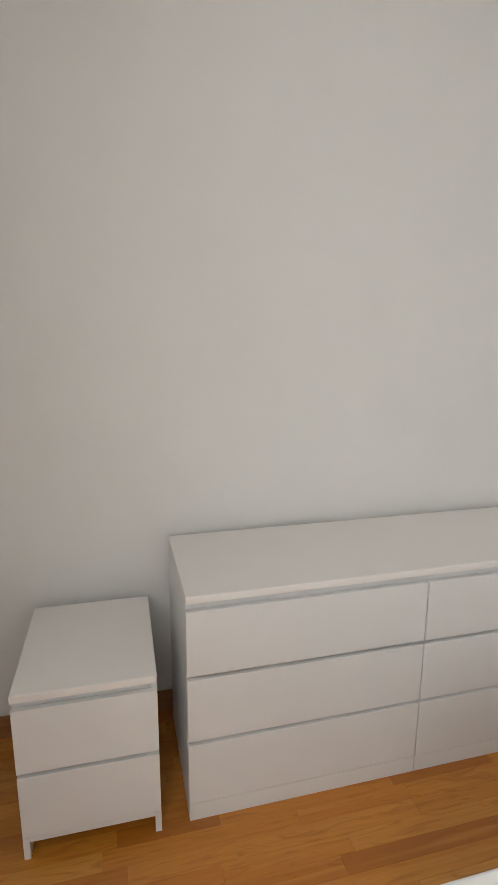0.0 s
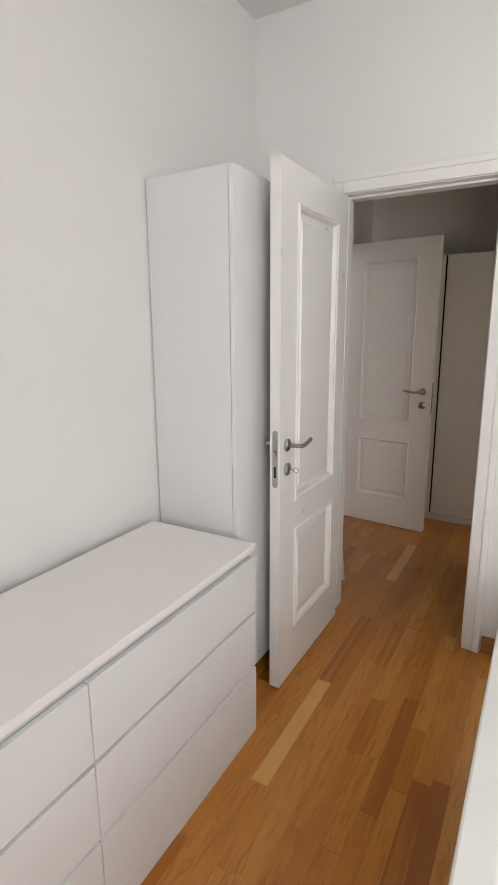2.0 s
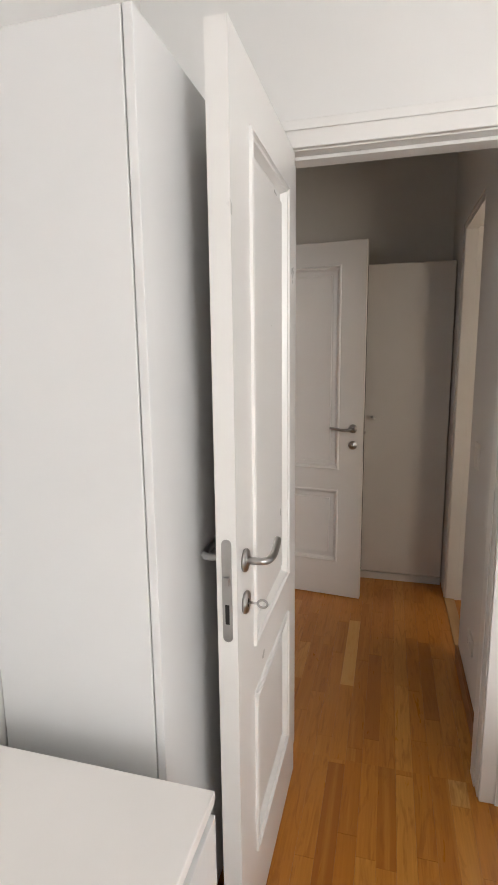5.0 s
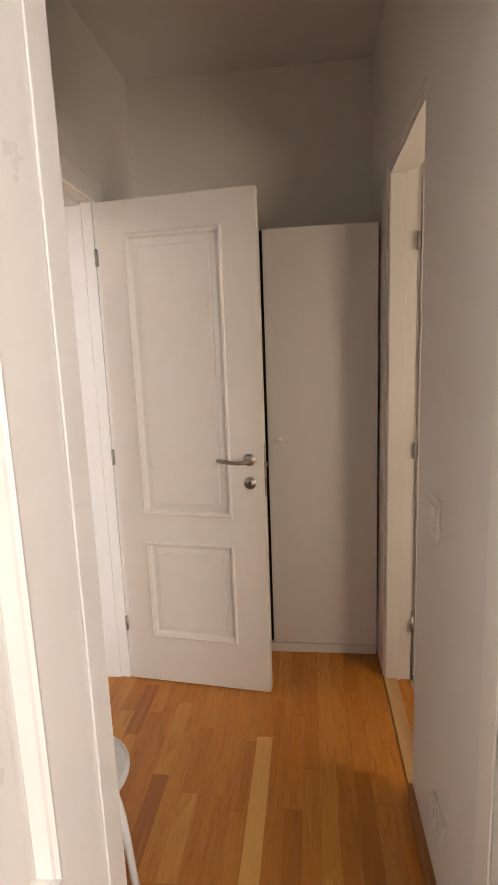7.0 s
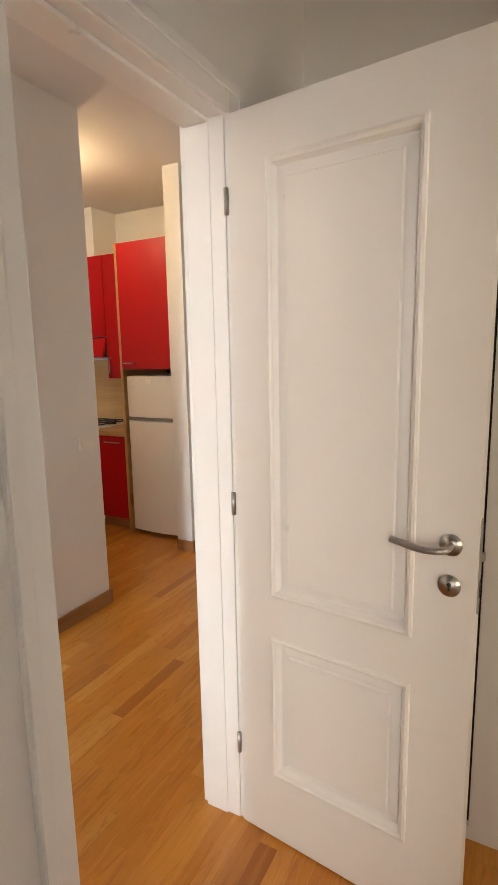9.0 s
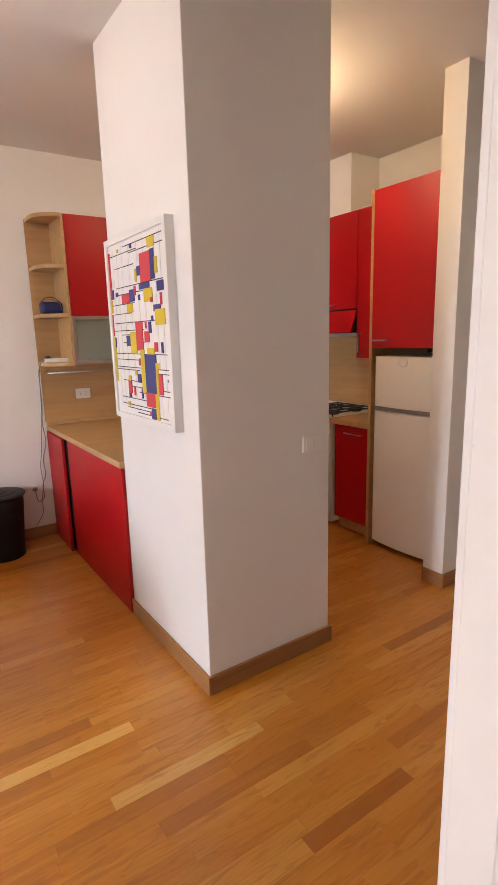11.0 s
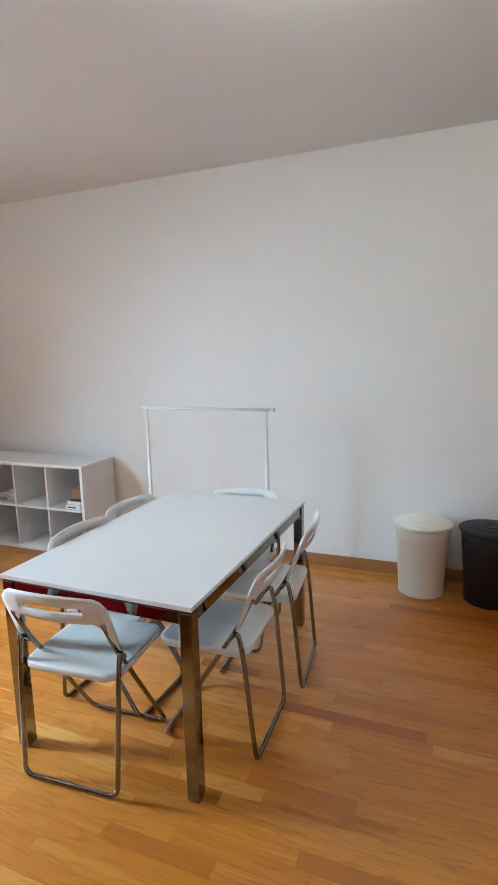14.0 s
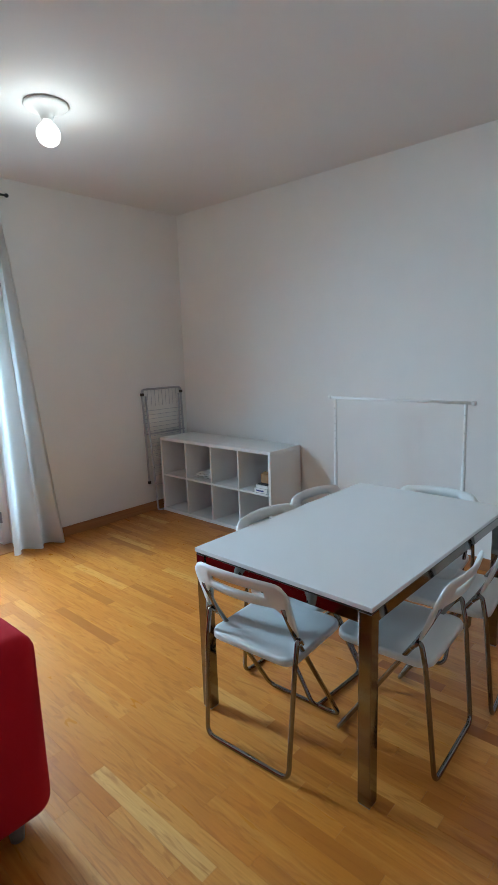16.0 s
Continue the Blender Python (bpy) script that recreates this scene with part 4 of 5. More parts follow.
bx = thing("paper_box", pose(0.135 + 0.026 + 3 * cell + 0.17, 5.90, 0.377), "stack of white boxes and booklets on the shelf", "box")
part("lower_box", box(0, 0.135, 0.0, 0.20, 0.0, 0.036, 0.002), PAPER, bx)
part("label_bar", boxes((0.02, 0.10, -0.0012, -0.0002, 0.010, 0.022)), ARTBLUE, bx, "printed bar")
part("upper_box", box(0.01, 0.135, 0.01, 0.19, 0.0365, 0.062, 0.002), PAPER, bx)
part("booklet", box(0.03, 0.135, 0.012, 0.19, 0.0625, 0.074, 0.002), BLACKMETAL, bx)
car = thing("cardboard_box", pose(0.135 + 0.026 + 3 * cell + 0.205, 5.915, 0.4515), "small brown cardboard box on the booklets", "box")
part("body", box(0, 0.095, 0.03, 0.16, 0.0, 0.068, 0.002), CARD, car)
part("flap", moved(box(0, 0.095, 0, 0.06, 0.0, 0.003), Matrix.Translation((0, 0.03, 0.069)) @ pose(0, 0, 0, 14)), CARD, car)

# ------------------------------------------------------------- drying rack folded against the wall
dry = thing("drying_rack", pose(0.085, 5.992, 0), "folded white wire drying rack leaning on the wall", "drying rack")
outer = rounded_path([(0.020, -0.240, 0.30), (-0.012, -0.240, 1.205), (-0.012, 0.240, 1.205), (0.020, 0.240, 0.30)], 0.03)
part("outer_frame", tube(outer, 0.010, 8), GREYPLAST, dry, "", True)
inner = rounded_path([(-0.005, -0.205, 1.14), (0.035, -0.165, 0.008), (0.035, 0.165, 0.008), (-0.005, 0.205, 1.14)], 0.03)
part("leg_frame", tube(inner, 0.009, 8), GREYPLAST, dry, "", True)
for y in (-0.240, 0.240):
    part("corner_cap", box(-0.024, 0.004, y - 0.014, y + 0.014, 1.145, 1.172, 0.003), BLACKMETAL, dry, "black plastic corner")
    part("end_cap", box(0.006, 0.032, y - 0.012, y + 0.012, 0.29, 0.318, 0.003), BLACKMETAL, dry, "black plastic cap")
for i in range(9):
    z = 0.80 + i * 0.04 if i < 6 else 0.45 + (i - 6) * 0.10
    part("wire", tube([(0.002, -0.234, z), (0.002, 0.234, z)], 0.0026, 6), GREYPLAST, dry, "", True)
for i in range(11):
    y = -0.22 + i * 0.044
    part("wire", tube([(-0.010, y, 1.04), (-0.012, y, 1.20)], 0.0022, 5), GREYPLAST, dry, "", True)
for i in range(12):
    z = 0.36 + i * 0.036
    part("wire", tube([(0.026, -0.185, z), (0.026, 0.185, z)], 0.0022, 5), GREYPLAST, dry, "", True)
part("cross_bar", tube([(0.008, -0.25, 0.775), (0.008, 0.25, 0.775)], 0.008, 8), GREYPLAST, dry, "", True)
part("cross_bar", tube([(0.034, -0.17, 0.27), (0.034, 0.17, 0.27)], 0.006, 8), GREYPLAST, dry, "", True)

# ------------------------------------------------------------- clothes rail
rail = thing("clothes_rail", pose(2.580, 5.93, 0), "empty white metal clothes rail against the wall", "clothes rail")
part("top_bar", tube([(-0.500, 0, 1.190), (0.500, 0, 1.190)], 0.0095, 12), WHITEMETAL, rail, "", True)
for s in (-1, 1):
    part("end_cap", cyl(0.014, 0.014, -0.012, 0.012, 14, 0.002, Matrix.Translation((s * 0.505, 0, 1.190)) @ pose(0, 0, 0, 0, 90)), WHITEMETAL, rail, "", True)
    post = part("post", tube([(s * 0.458, 0, 0.02), (s * 0.458, 0, 1.185)], 0.0095, 10), WHITEMETAL, rail, "", True)
    part("sleeve", tube([(s * 0.458, 0, 0.02), (s * 0.458, 0, 0.80)], 0.0125, 10), WHITEMETAL, rail, "", True)
    for i in range(6):
        part("peg_hole", cyl(0.003, 0.003, 0, 0.001, 8, 0, Matrix.Translation((s * 0.458, -0.0095, 0.84 + i * 0.055)) @ pose(0, 0, 0, 90)), GREYSTEEL, post)
    part("foot_bar", tube(rounded_path([(s * 0.458, -0.20, 0.012), (s * 0.458, 0.20, 0.012)], 0.02), 0.012, 10), WHITEMETAL, rail, "", True)
part("low_bar", tube([(-0.458, 0, 0.08), (0.458, 0, 0.08)], 0.009, 10), WHITEMETAL, rail, "", True)


# ------------------------------------------------------------- bins
def bin_(m, mat, label, r0=0.137, r1=0.170, h=0.462):
    root = thing("waste_bin", m, label, "bin", "lidded metal bins")
    prof = [(r0, 0.0), (r0 + 0.005, 0.003), (r0 + 0.005, 0.008)]
    for v in (0.135, 0.155, 0.79, 0.81, 0.86, 0.88):
        r = r0 + (r1 - r0) * v
        prof += [(r - 0.0002, h * v - 0.006), (r + 0.0018, h * v), (r + 0.0004, h * v + 0.006)] if v in (0.135, 0.79, 0.86) else [(r + 0.0002, h * v + 0.004)]
    part("body", lathe(prof + [(r1, h)], 40), mat, root, "", True)
    rl = r1 + 0.014
    lid = part("lid", lathe([(rl - 0.002, h - 0.007), (rl, h - 0.0065), (rl + 0.0005, h - 0.006), (rl + 0.0005, h + 0.003), (rl, h + 0.0045), (rl - 0.002, h + 0.005), (rl - 0.012, h + 0.0055), (rl - 0.0125, h + 0.006), (rl - 0.014, h + 0.0085), (rl - 0.016, h + 0.009), (r1 * 0.72, h + 0.012), (r1 * 0.70, h + 0.0125), (r1 * 0.68, h + 0.0155), (r1 * 0.66, h + 0.016), (0.060, h + 0.0185), (0.004, h + 0.019)], 48), mat, root, "", True)
    part("lid_dimple", lathe([(0.056, h + 0.0175), (0.055, h + 0.021), (0.050, h + 0.0225), (0.036, h + 0.0225), (0.032, h + 0.0205), (0.004, h + 0.020)], 28), mat, lid, "", True)
    for s in (-1, 1):
        part("lug", box(s * (r1 + 0.004) - 0.006, s * (r1 + 0.004) + 0.006, -0.02, 0.02, h - 0.07, h - 0.045, 0.003), mat, root)
    return root


bin_(pose(4.025, 5.985 + 0.12, 0), BINCREAM, "white enamelled metal bin with a flat lid")
bin_(pose(4.425, 5.98 + 0.11, 0, 0, 0, 30), BINBLACK, "black enamelled metal bin with a flat lid")

# ------------------------------------------------------------- curtain
cur = thing("curtain", pose(0.155, 0, 0), "pale cotton curtain drawn aside at the balcony door", "curtain")
bm = bmesh.new()
NU, NV = 110, 26
g = []
for j in range(NV + 1):
    v = j / NV
    z = 0.015 + v * 2.67
    low = 1 - v
    row = []
    for i in range(NU + 1):
        u = i / NU
        ya = 4.365 + 0.055 * v ** 3
        yb = 4.535 + 0.255 * low ** 0.95
        y = ya + (yb - ya) * u + 0.007 * math.sin(17 * u + 2 * v)
        amp = 0.022 + 0.034 * low
        x = amp * math.sin(2 * math.pi * 2.3 * u + 0.4 * math.sin(3 * v + 1) + 0.5) + 0.012 * math.sin(2 * math.pi * 6.2 * u + 2 * v) * v ** 2 + 0.03 * low * u - 0.02
        if v > 0.955:
            x *= 0.75
        row.append(bm.verts.new((x, y, z)))
    g.append(row)
for j in range(NV):
    for i in range(NU):
        bm.faces.new((g[j][i], g[j][i + 1], g[j + 1][i + 1], g[j + 1][i]))
bmesh.ops.solidify(bm, geom=list(bm.faces), thickness=0.0016)
part("cloth", bm, CLOTH, cur, "", True)
rod = thing("curtain_rod", pose(0.14, 0, 0), "thin dark metal curtain rod on wall brackets", "curtain rod")
part("rod", tube([(0, 3.05, 2.715), (0, 4.60, 2.715)], 0.008, 10), IRON, rod, "", True)
part("finial", lathe([(0.004, 0), (0.014, 0.006), (0.015, 0.02), (0.004, 0.03)], 14), IRON, rod, "", True).matrix_local = pose(0, 4.60, 2.715, -90)
for y in (3.10, 4.545):
    part("bracket", tube(rounded_path([(-0.088, y, 2.70), (-0.01, y, 2.70), (0, y, 2.716)], 0.01), 0.006, 8), IRON, rod, "", True)
for i in range(6):
    y = 4.37 + i * 0.036
    part("ring", tube([(0.014 * math.cos(a), y, 2.708 + 0.016 * math.sin(a)) for a in [k * math.pi / 7 for k in range(14)]], 0.0025, 6, closed=True), IRON, rod, "", True)

# ------------------------------------------------------------- sofa
sofa = thing("sofa", pose(0, 0, 0), "red cotton two-seat sofa with broad padded arms", "sofa")


def cushion(x0, x1, y0, y1, z0, z1, bev, name, sag=0.0, seg=5):
    bm = box(x0, x1, y0, y1, z0, z1, bev, seg)
    for v in bm.verts:
        v.co += Vector((noise.noise(v.co * 5), noise.noise(v.co * 5 + Vector((9, 0, 0))), noise.noise(v.co * 5 + Vector((0, 9, 0))))) * 0.005
    return part(name, bm, SOFA, sofa, "", True)


cushion(2.40, 2.69, 2.58, 3.395, 0.085, 0.708, 0.062, "arm", seg=6)
cushion(0.85, 1.11, 2.58, 3.385, 0.085, 0.712, 0.075, "arm", seg=6)
cushion(1.08, 2.43, 2.57, 2.80, 0.10, 0.82, 0.07, "back")
cushion(1.09, 2.42, 2.70, 3.36, 0.085, 0.32, 0.03, "base")
cushion(1.115, 1.755, 2.80, 3.38, 0.315, 0.47, 0.05, "seat_cushion")
cushion(1.76, 2.40, 2.80, 3.38, 0.315, 0.47, 0.05, "seat_cushion")
cushion(1.76, 2.39, 2.76, 2.96, 0.46, 0.84, 0.07, "back_cushion")
cushion(1.12, 1.75, 2.76, 2.96, 0.46, 0.84, 0.07, "back_cushion")
for x, y in ((2.60, 3.29), (2.60, 2.66), (0.92, 3.29), (0.92, 2.66)):
    part("foot", cyl(0.022, 0.030, 0.0, 0.10, 16, 0.002, Matrix.Translation((x, y, 0))), GREYSTEEL, sofa, "dark metal foot", True)

# ------------------------------------------------------------- ceiling lamp of the living room
def bulb_lamp(m, label):
    root = thing("ceiling_lamp", m, label, "ceiling lamp")
    k = 1.45
    part("ceiling_rose", lathe([(r * k, z * k) for r, z in ((0.004, -0.056), (0.021, -0.056), (0.022, -0.048), (0.025, -0.038), (0.032, -0.029), (0.044, -0.022), (0.060, -0.016), (0.076, -0.011), (0.080, -0.006), (0.078, 0.0))], 40), PLASTIC, root, "white plastic rose and socket", True)
    b = part("bulb", lathe([(r * k, z * k) for r, z in ((0.003, -0.143), (0.013, -0.1415), (0.025, -0.136), (0.035, -0.126), (0.041, -0.113), (0.0425, -0.101), (0.040, -0.088), (0.034, -0.077), (0.025, -0.068), (0.017, -0.061), (0.014, -0.0545))], 36), BULB, root, "lit round bulb", True)
    b.visible_shadow = False
    return root


bulb_lamp(pose(1.36, 4.312, LIV_H), "bare lit bulb in a white ceiling rose")
bulb_lamp(pose(3.82, 4.345, LIV_H), "bare lit bulb in a white ceiling rose beside the table")
bulb_lamp(pose(5.82, 4.68, LIV_H), "bare lit bulb in a white ceiling rose of the kitchen")
# added out of view, a body for the hall's fill light
bulb_lamp(pose(3.22, 0.0, 1.40, 0, -90), "added unseen bulb on the bathroom wall that brightens the hall")

# ------------------------------------------------------------- picture on the pillar
pic = thing("framed_picture", pose(4.885, 4.362, 1.566, 0, 0, -90), "abstract print of coloured blocks in a deep white frame", "picture")
PW, PH, PD = 0.675, 0.842, 0.040
fw = 0.028
for s in ((-PW / 2, -PW / 2 + fw, -PD, -0.001, -PH / 2, PH / 2), (PW / 2 - fw, PW / 2, -PD, -0.001, -PH / 2, PH / 2), (-PW / 2 + fw, PW / 2 - fw, -PD, -0.001, PH / 2 - fw, PH / 2), (-PW / 2 + fw, PW / 2 - fw, -PD, -0.001, -PH / 2, -PH / 2 + fw)):
    part("frame_bar", box(*s, 0.0015), PLASTIC, pic, "white frame bar")
sheet = part("print", boxes((-PW / 2 + fw, PW / 2 - fw, -0.030, -0.024, -PH / 2 + fw, PH / 2 - fw)), ARTWHITE, pic, "white printed sheet")
# blocks: u from 0 to 1 across, v from 0 to 1 up the sheet
IW, IH = PW - 2 * fw, PH - 2 * fw

layers = itertools.count(1)


def block(mat, u0, u1, v0, v1, lift=0.0006):
    n = next(layers)
    lift = 0.003 + 0.00003 * n if lift > 0.0005 else lift * 3 + 0.00001 * n
    part("colour_block", boxes((-IW / 2 + u0 * IW, -IW / 2 + u1 * IW, -0.030 - lift, -0.0301, -IH / 2 + v0 * IH, -IH / 2 + v1 * IH)), mat, sheet)


R_, B_, Y_, K_, W_ = ARTRED, ARTBLUE, ARTYEL, ARTBLACK, ARTWHITE
for c, u0, u1, v0, v1 in (
        (R_, .000, .030, .690, .960), (B_, .030, .062, .690, .745), (Y_, .000, .024, .610, .685), (R_, .000, .016, .470, .600), (Y_, .000, .032, .190, .465), (B_, .030, .046, .400, .460),
        (Y_, .740, .850, .915, .965), (B_, .770, .840, .755, .905), (R_, .600, .770, .750, .900), (B_, .540, .610, .790, .840), (Y_, .840, .880, .780, .860), (Y_, .500, .530, .760, .830),
        (B_, .570, .740, .715, .745), (Y_, .640, .780, .645, .715), (B_, .860, .960, .690, .740), (R_, .470, .500, .690, .740), (B_, .380, .470, .660, .725), (R_, .230, .380, .655, .705), (B_, .110, .150, .700, .725), (Y_, .320, .430, .600, .650),
        (R_, .740, .780, .640, .665), (B_, .790, .900, .590, .625), (Y_, .810, .960, .520, .600), (R_, .900, .930, .620, .680), (B_, .540, .570, .660, .690), (B_, .745, .770, .540, .570),
        (R_, .460, .580, .385, .545), (Y_, .350, .460, .370, .490), (B_, .270, .350, .410, .470), (R_, .610, .690, .430, .490), (B_, .690, .730, .480, .540), (Y_, .640, .760, .365, .400), (R_, .770, .820, .380, .430), (B_, .880, .905, .375, .430), (R_, .630, .650, .505, .540),
        (B_, .590, .780, .130, .365), (Y_, .520, .590, .145, .390), (R_, .480, .520, .300, .340), (Y_, .770, .840, .290, .320), (R_, .810, .870, .150, .260), (Y_, .770, .805, .145, .300), (B_, .440, .500, .200, .250), (Y_, .400, .440, .240, .270),
        (R_, .580, .740, .070, .150), (Y_, .740, .790, -.0 + .005, .150), (B_, .660, .735, .000 + .004, .065), (R_, .250, .310, .130, .210), (Y_, .260, .310, .205, .235), (B_, .250, .290, .105, .130), (R_, .355, .380, .120, .170), (B_, .500, .520, .110, .170), (Y_, .215, .250, .050, .075), (R_, .630, .660, .020, .045), (B_, .440, .470, .945, .968), (Y_, .190, .210, .945, .965)):
    block(c, u0, u1, v0, v1)
for v, u0, u1 in ((.968, .30, .97), (.935, .02, .55), (.925, .40, .97), (.86, .12, .48), (.748, .12, .95), (.708, .10, .62), (.652, .03, .46), (.598, .03, .40), (.545, .05, .96), (.500, .02, .60), (.475, .17, .45), (.430, .20, .60), (.365, .04, .96), (.330, .04, .50), (.285, .03, .97), (.270, .04, .48), (.262, .55, .97), (.205, .15, .60), (.172, .25, .97), (.143, .45, .97), (.100, .10, .60), (.060, .10, .70), (.040, .20, .68), (.020, .40, .92)):
    block(K_, u0, u1, v - 0.0022, v + 0.0022, 0.0004)
for u in (.09, .17, .27, .40, .55, .66, .84, .93):
    v0 = 0.02 + 0.1 * ((u * 37) % 1)
    block(GROOVE, u - 0.0012, u + 0.0012, v0, 0.98, 0.0002)
tag = part("seal", cyl(0.007, 0.007, 0, 0.0012, 12, 0, Matrix.Translation((IW / 2 - 0.03, -0.0308, -IH * 0.27)) @ pose(0, 0, 0, 90)), GREYSTEEL, sheet)

# ------------------------------------------------------------- kitchen
# peninsula along the pillar line: two units with red outer panels
pen = thing("base_cabinet", pose(0, 0, 0), "red laminate kitchen base cabinet with a plain outer panel", "base cabinet", "kitchen base cabinets")
part("body", boxes((4.895, 5.46, 4.760, 5.78, 0.10, 0.845)), BEECH, pen)
part("outer_panel", box(4.866, 4.886, 4.756, 5.795, 0.004, 0.842, 0.0015), REDF, pen, "red laminate panel")
part("plinth", boxes((4.93, 5.40, 4.765, 5.775, 0.0, 0.0995)), BEECH, pen)
pen2 = thing("base_cabinet", pose(0, 0, 0), "red laminate corner cabinet with its door slightly ajar", "base cabinet", "kitchen base cabinets")
part("body", boxes((4.895, 5.46, 5.80, 6.31, 0.10, 0.845)), BEECH, pen2)
# dark sheet behind the ajar door, painted shade rather than a panel
part("ajar_gap_shade", boxes((4.875, 4.8945, 5.797, 6.30, 0.003, 0.84)), DARK, pen2)
dd = part("cabinet_door", moved(box(-0.020, 0.0, -0.455, 0.0, 0.004, 0.842, 0.0015), Matrix.Translation((4.872, 6.308, 0)) @ pose(0, 0, 0, 0, 0, -1.5)), REDF, pen2, "red laminate door")
wt = thing("worktop", pose(0, 0, 0), "beech laminate kitchen worktop along two walls", "worktop")
part("peninsula_top", box(4.858, 5.48, 4.754, 6.312, 0.846, 0.884, 0.004), BEECH, wt)
part("wall_top", box(5.481, 7.295, 5.70, 6.312, 0.846, 0.884, 0.004), BEECH, wt)
part("side_top", box(6.69, 7.295, 4.70, 5.10, 0.846, 0.884, 0.004), BEECH, wt)
part("upstand", box(4.862, 7.29, 6.286, 6.3125, 0.8845, 0.912, 0.004), BEECH, wt, "beech upstand along the wall")
bsp = thing("backsplash", pose(0, 0, 0), "beech laminate wall panel with a thin rail", "wall panel")
part("panel", moved(box(4.85, 7.28, 6.300, 6.314, 0.9125, 1.352, 0.002), Matrix.Identity(4)), BEECH, bsp)
part("rail", tube([(4.90, 6.288, 1.285), (7.2, 6.288, 1.285)], 0.006, 8), STEEL, bsp, "thin steel rail", True)
part("panel", box(0, 1.598, -0.017, 0, 0.9125, 1.50, 0.002), BEECH, bsp).matrix_local = pose(7.280, 4.70, 0, 0, 0, 90)
plate("wall_socket", pose(5.155, 6.299, 1.113), 0.115, 0.078, "white wall socket on the beech panel", 2)
plate("wall_socket", pose(4.68, LIV_N, 0.40), 0.115, 0.078, "cream wall socket low on the wall behind the bins", 2)

# rounded end shelf and wall units on the north wall
es = thing("end_shelf", pose(0, 0, 0), "open beech corner shelf with rounded boards", "shelf")
part("back_panel", box(4.842, 5.020, 6.302, 6.316, 1.345, 2.385, 0.001), BEECH, es)
part("side_panel", moved(box(-0.31, 0.0, -0.009, 0.009, 1.345, 2.385, 0.001), Matrix.Translation((5.022, 5.991, 0)) @ pose(0, 0, 0, 0, 0, -90)), BEECH, es)
for z in (1.345, 1.690, 2.025, 2.362):
    pts = [(5.012, 6.301), (4.846, 6.301), (4.846, 6.20)]
    for i in range(9):
        a = radians(180 + 90 * i / 8)
        pts.append((5.012 + 0.166 * math.cos(a), 6.185 + 0.195 * math.sin(a)))
    part("shelf_board", slab(pts, z, z + 0.026, 0.003), BEECH, es)


def wall_unit(x0, x1, z0, z1, y0, label, glass=False):
    root = thing("wall_cabinet", pose(0, 0, 0), label, "wall cabinet", "kitchen wall cabinets")
    part("body", boxes((x0 + 0.001, x1 - 0.001, y0 + 0.022, 6.312, z0 + 0.001, z1 - 0.001)), BEECH if not glass else FOIL, root)
    if glass:
        for s in ((x0, x0 + 0.028, z0, z1), (x1 - 0.028, x1, z0, z1), (x0 + 0.028, x1 - 0.028, z0, z0 + 0.028), (x0 + 0.028, x1 - 0.028, z1 - 0.028, z1)):
            part("door_frame", box(s[0], s[1], y0, y0 + 0.02, s[2], s[3], 0.002), STEEL, root, "brushed aluminium door frame")
        part("pane", boxes((x0 + 0.029, x1 - 0.029, y0 + 0.006, y0 + 0.012, z0 + 0.029, z1 - 0.029)), FROST, root)
    else:
        d = part("cabinet_door", box(x0 + 0.0015, x1 - 0.0015, y0, y0 + 0.02, z0 + 0.0015, z1 - 0.0015, 0.0015), REDF, root, "red laminate door")
    return root


for x0 in (5.032, 5.632, 6.232):
    wall_unit(x0, x0 + 0.597, 1.700, 2.385, 5.985, "red laminate wall cabinet")
    wall_unit(x0, x0 + 0.597, 1.352, 1.697, 5.985, "low wall cabinet with a frosted glass flap", True)

# things on the end shelf
pouch = thing("pouch", pose(4.94, 6.16, 1.716), "blue zipped pouch with a cord on the corner shelf", "pouch")
bm = box(-0.075, 0.075, -0.05, 0.05, 0, 0.088, 0.02, 3)
for v in bm.verts:
    v.co.x *= 1 + 0.10 * noise.noise(v.co * 9)
    v.co.z *= 1 + 0.15 * noise.noise(v.co * 8 + Vector((3, 0, 0)))
part("bag", bm, BLUEP, pouch, "", True)
part("cord", tube(rounded_path([(-0.07, -0.04, 0.085), (-0.02, -0.045, 0.108), (0.045, -0.052, 0.088), (0.065, -0.058, 0.02)], 0.02), 0.003, 6), CABLE, pouch, "", True)
part("handle", tube(rounded_path([(-0.07, 0, 0.085), (-0.03, -0.01, 0.122), (0.03, 0.01, 0.120), (0.068, 0, 0.086)], 0.03), 0.003, 6), IRON, pouch, "", True)
strip = thing("power_strip", pose(4.945, 6.13, 1.3715), "white power strip with plugs on the lowest corner shelf", "power strip")
part("body", box(-0.095, 0.08, -0.024, 0.024, 0, 0.030, 0.004), PLASTIC, strip)
for i in range(4):
    part("socket_hole", cyl(0.012, 0.012, 0.0302, 0.0308, 16, 0, Matrix.Translation((-0.07 + i * 0.04, 0, 0))), GREYPLAST, strip)
part("plug", box(-0.085, -0.055, -0.018, 0.018, 0.0312, 0.046, 0.003), BLACKMETAL, strip)
cab = thing("cable", pose(0, 0, 0), "two loose grey cables running down the wall to the socket", "cable")
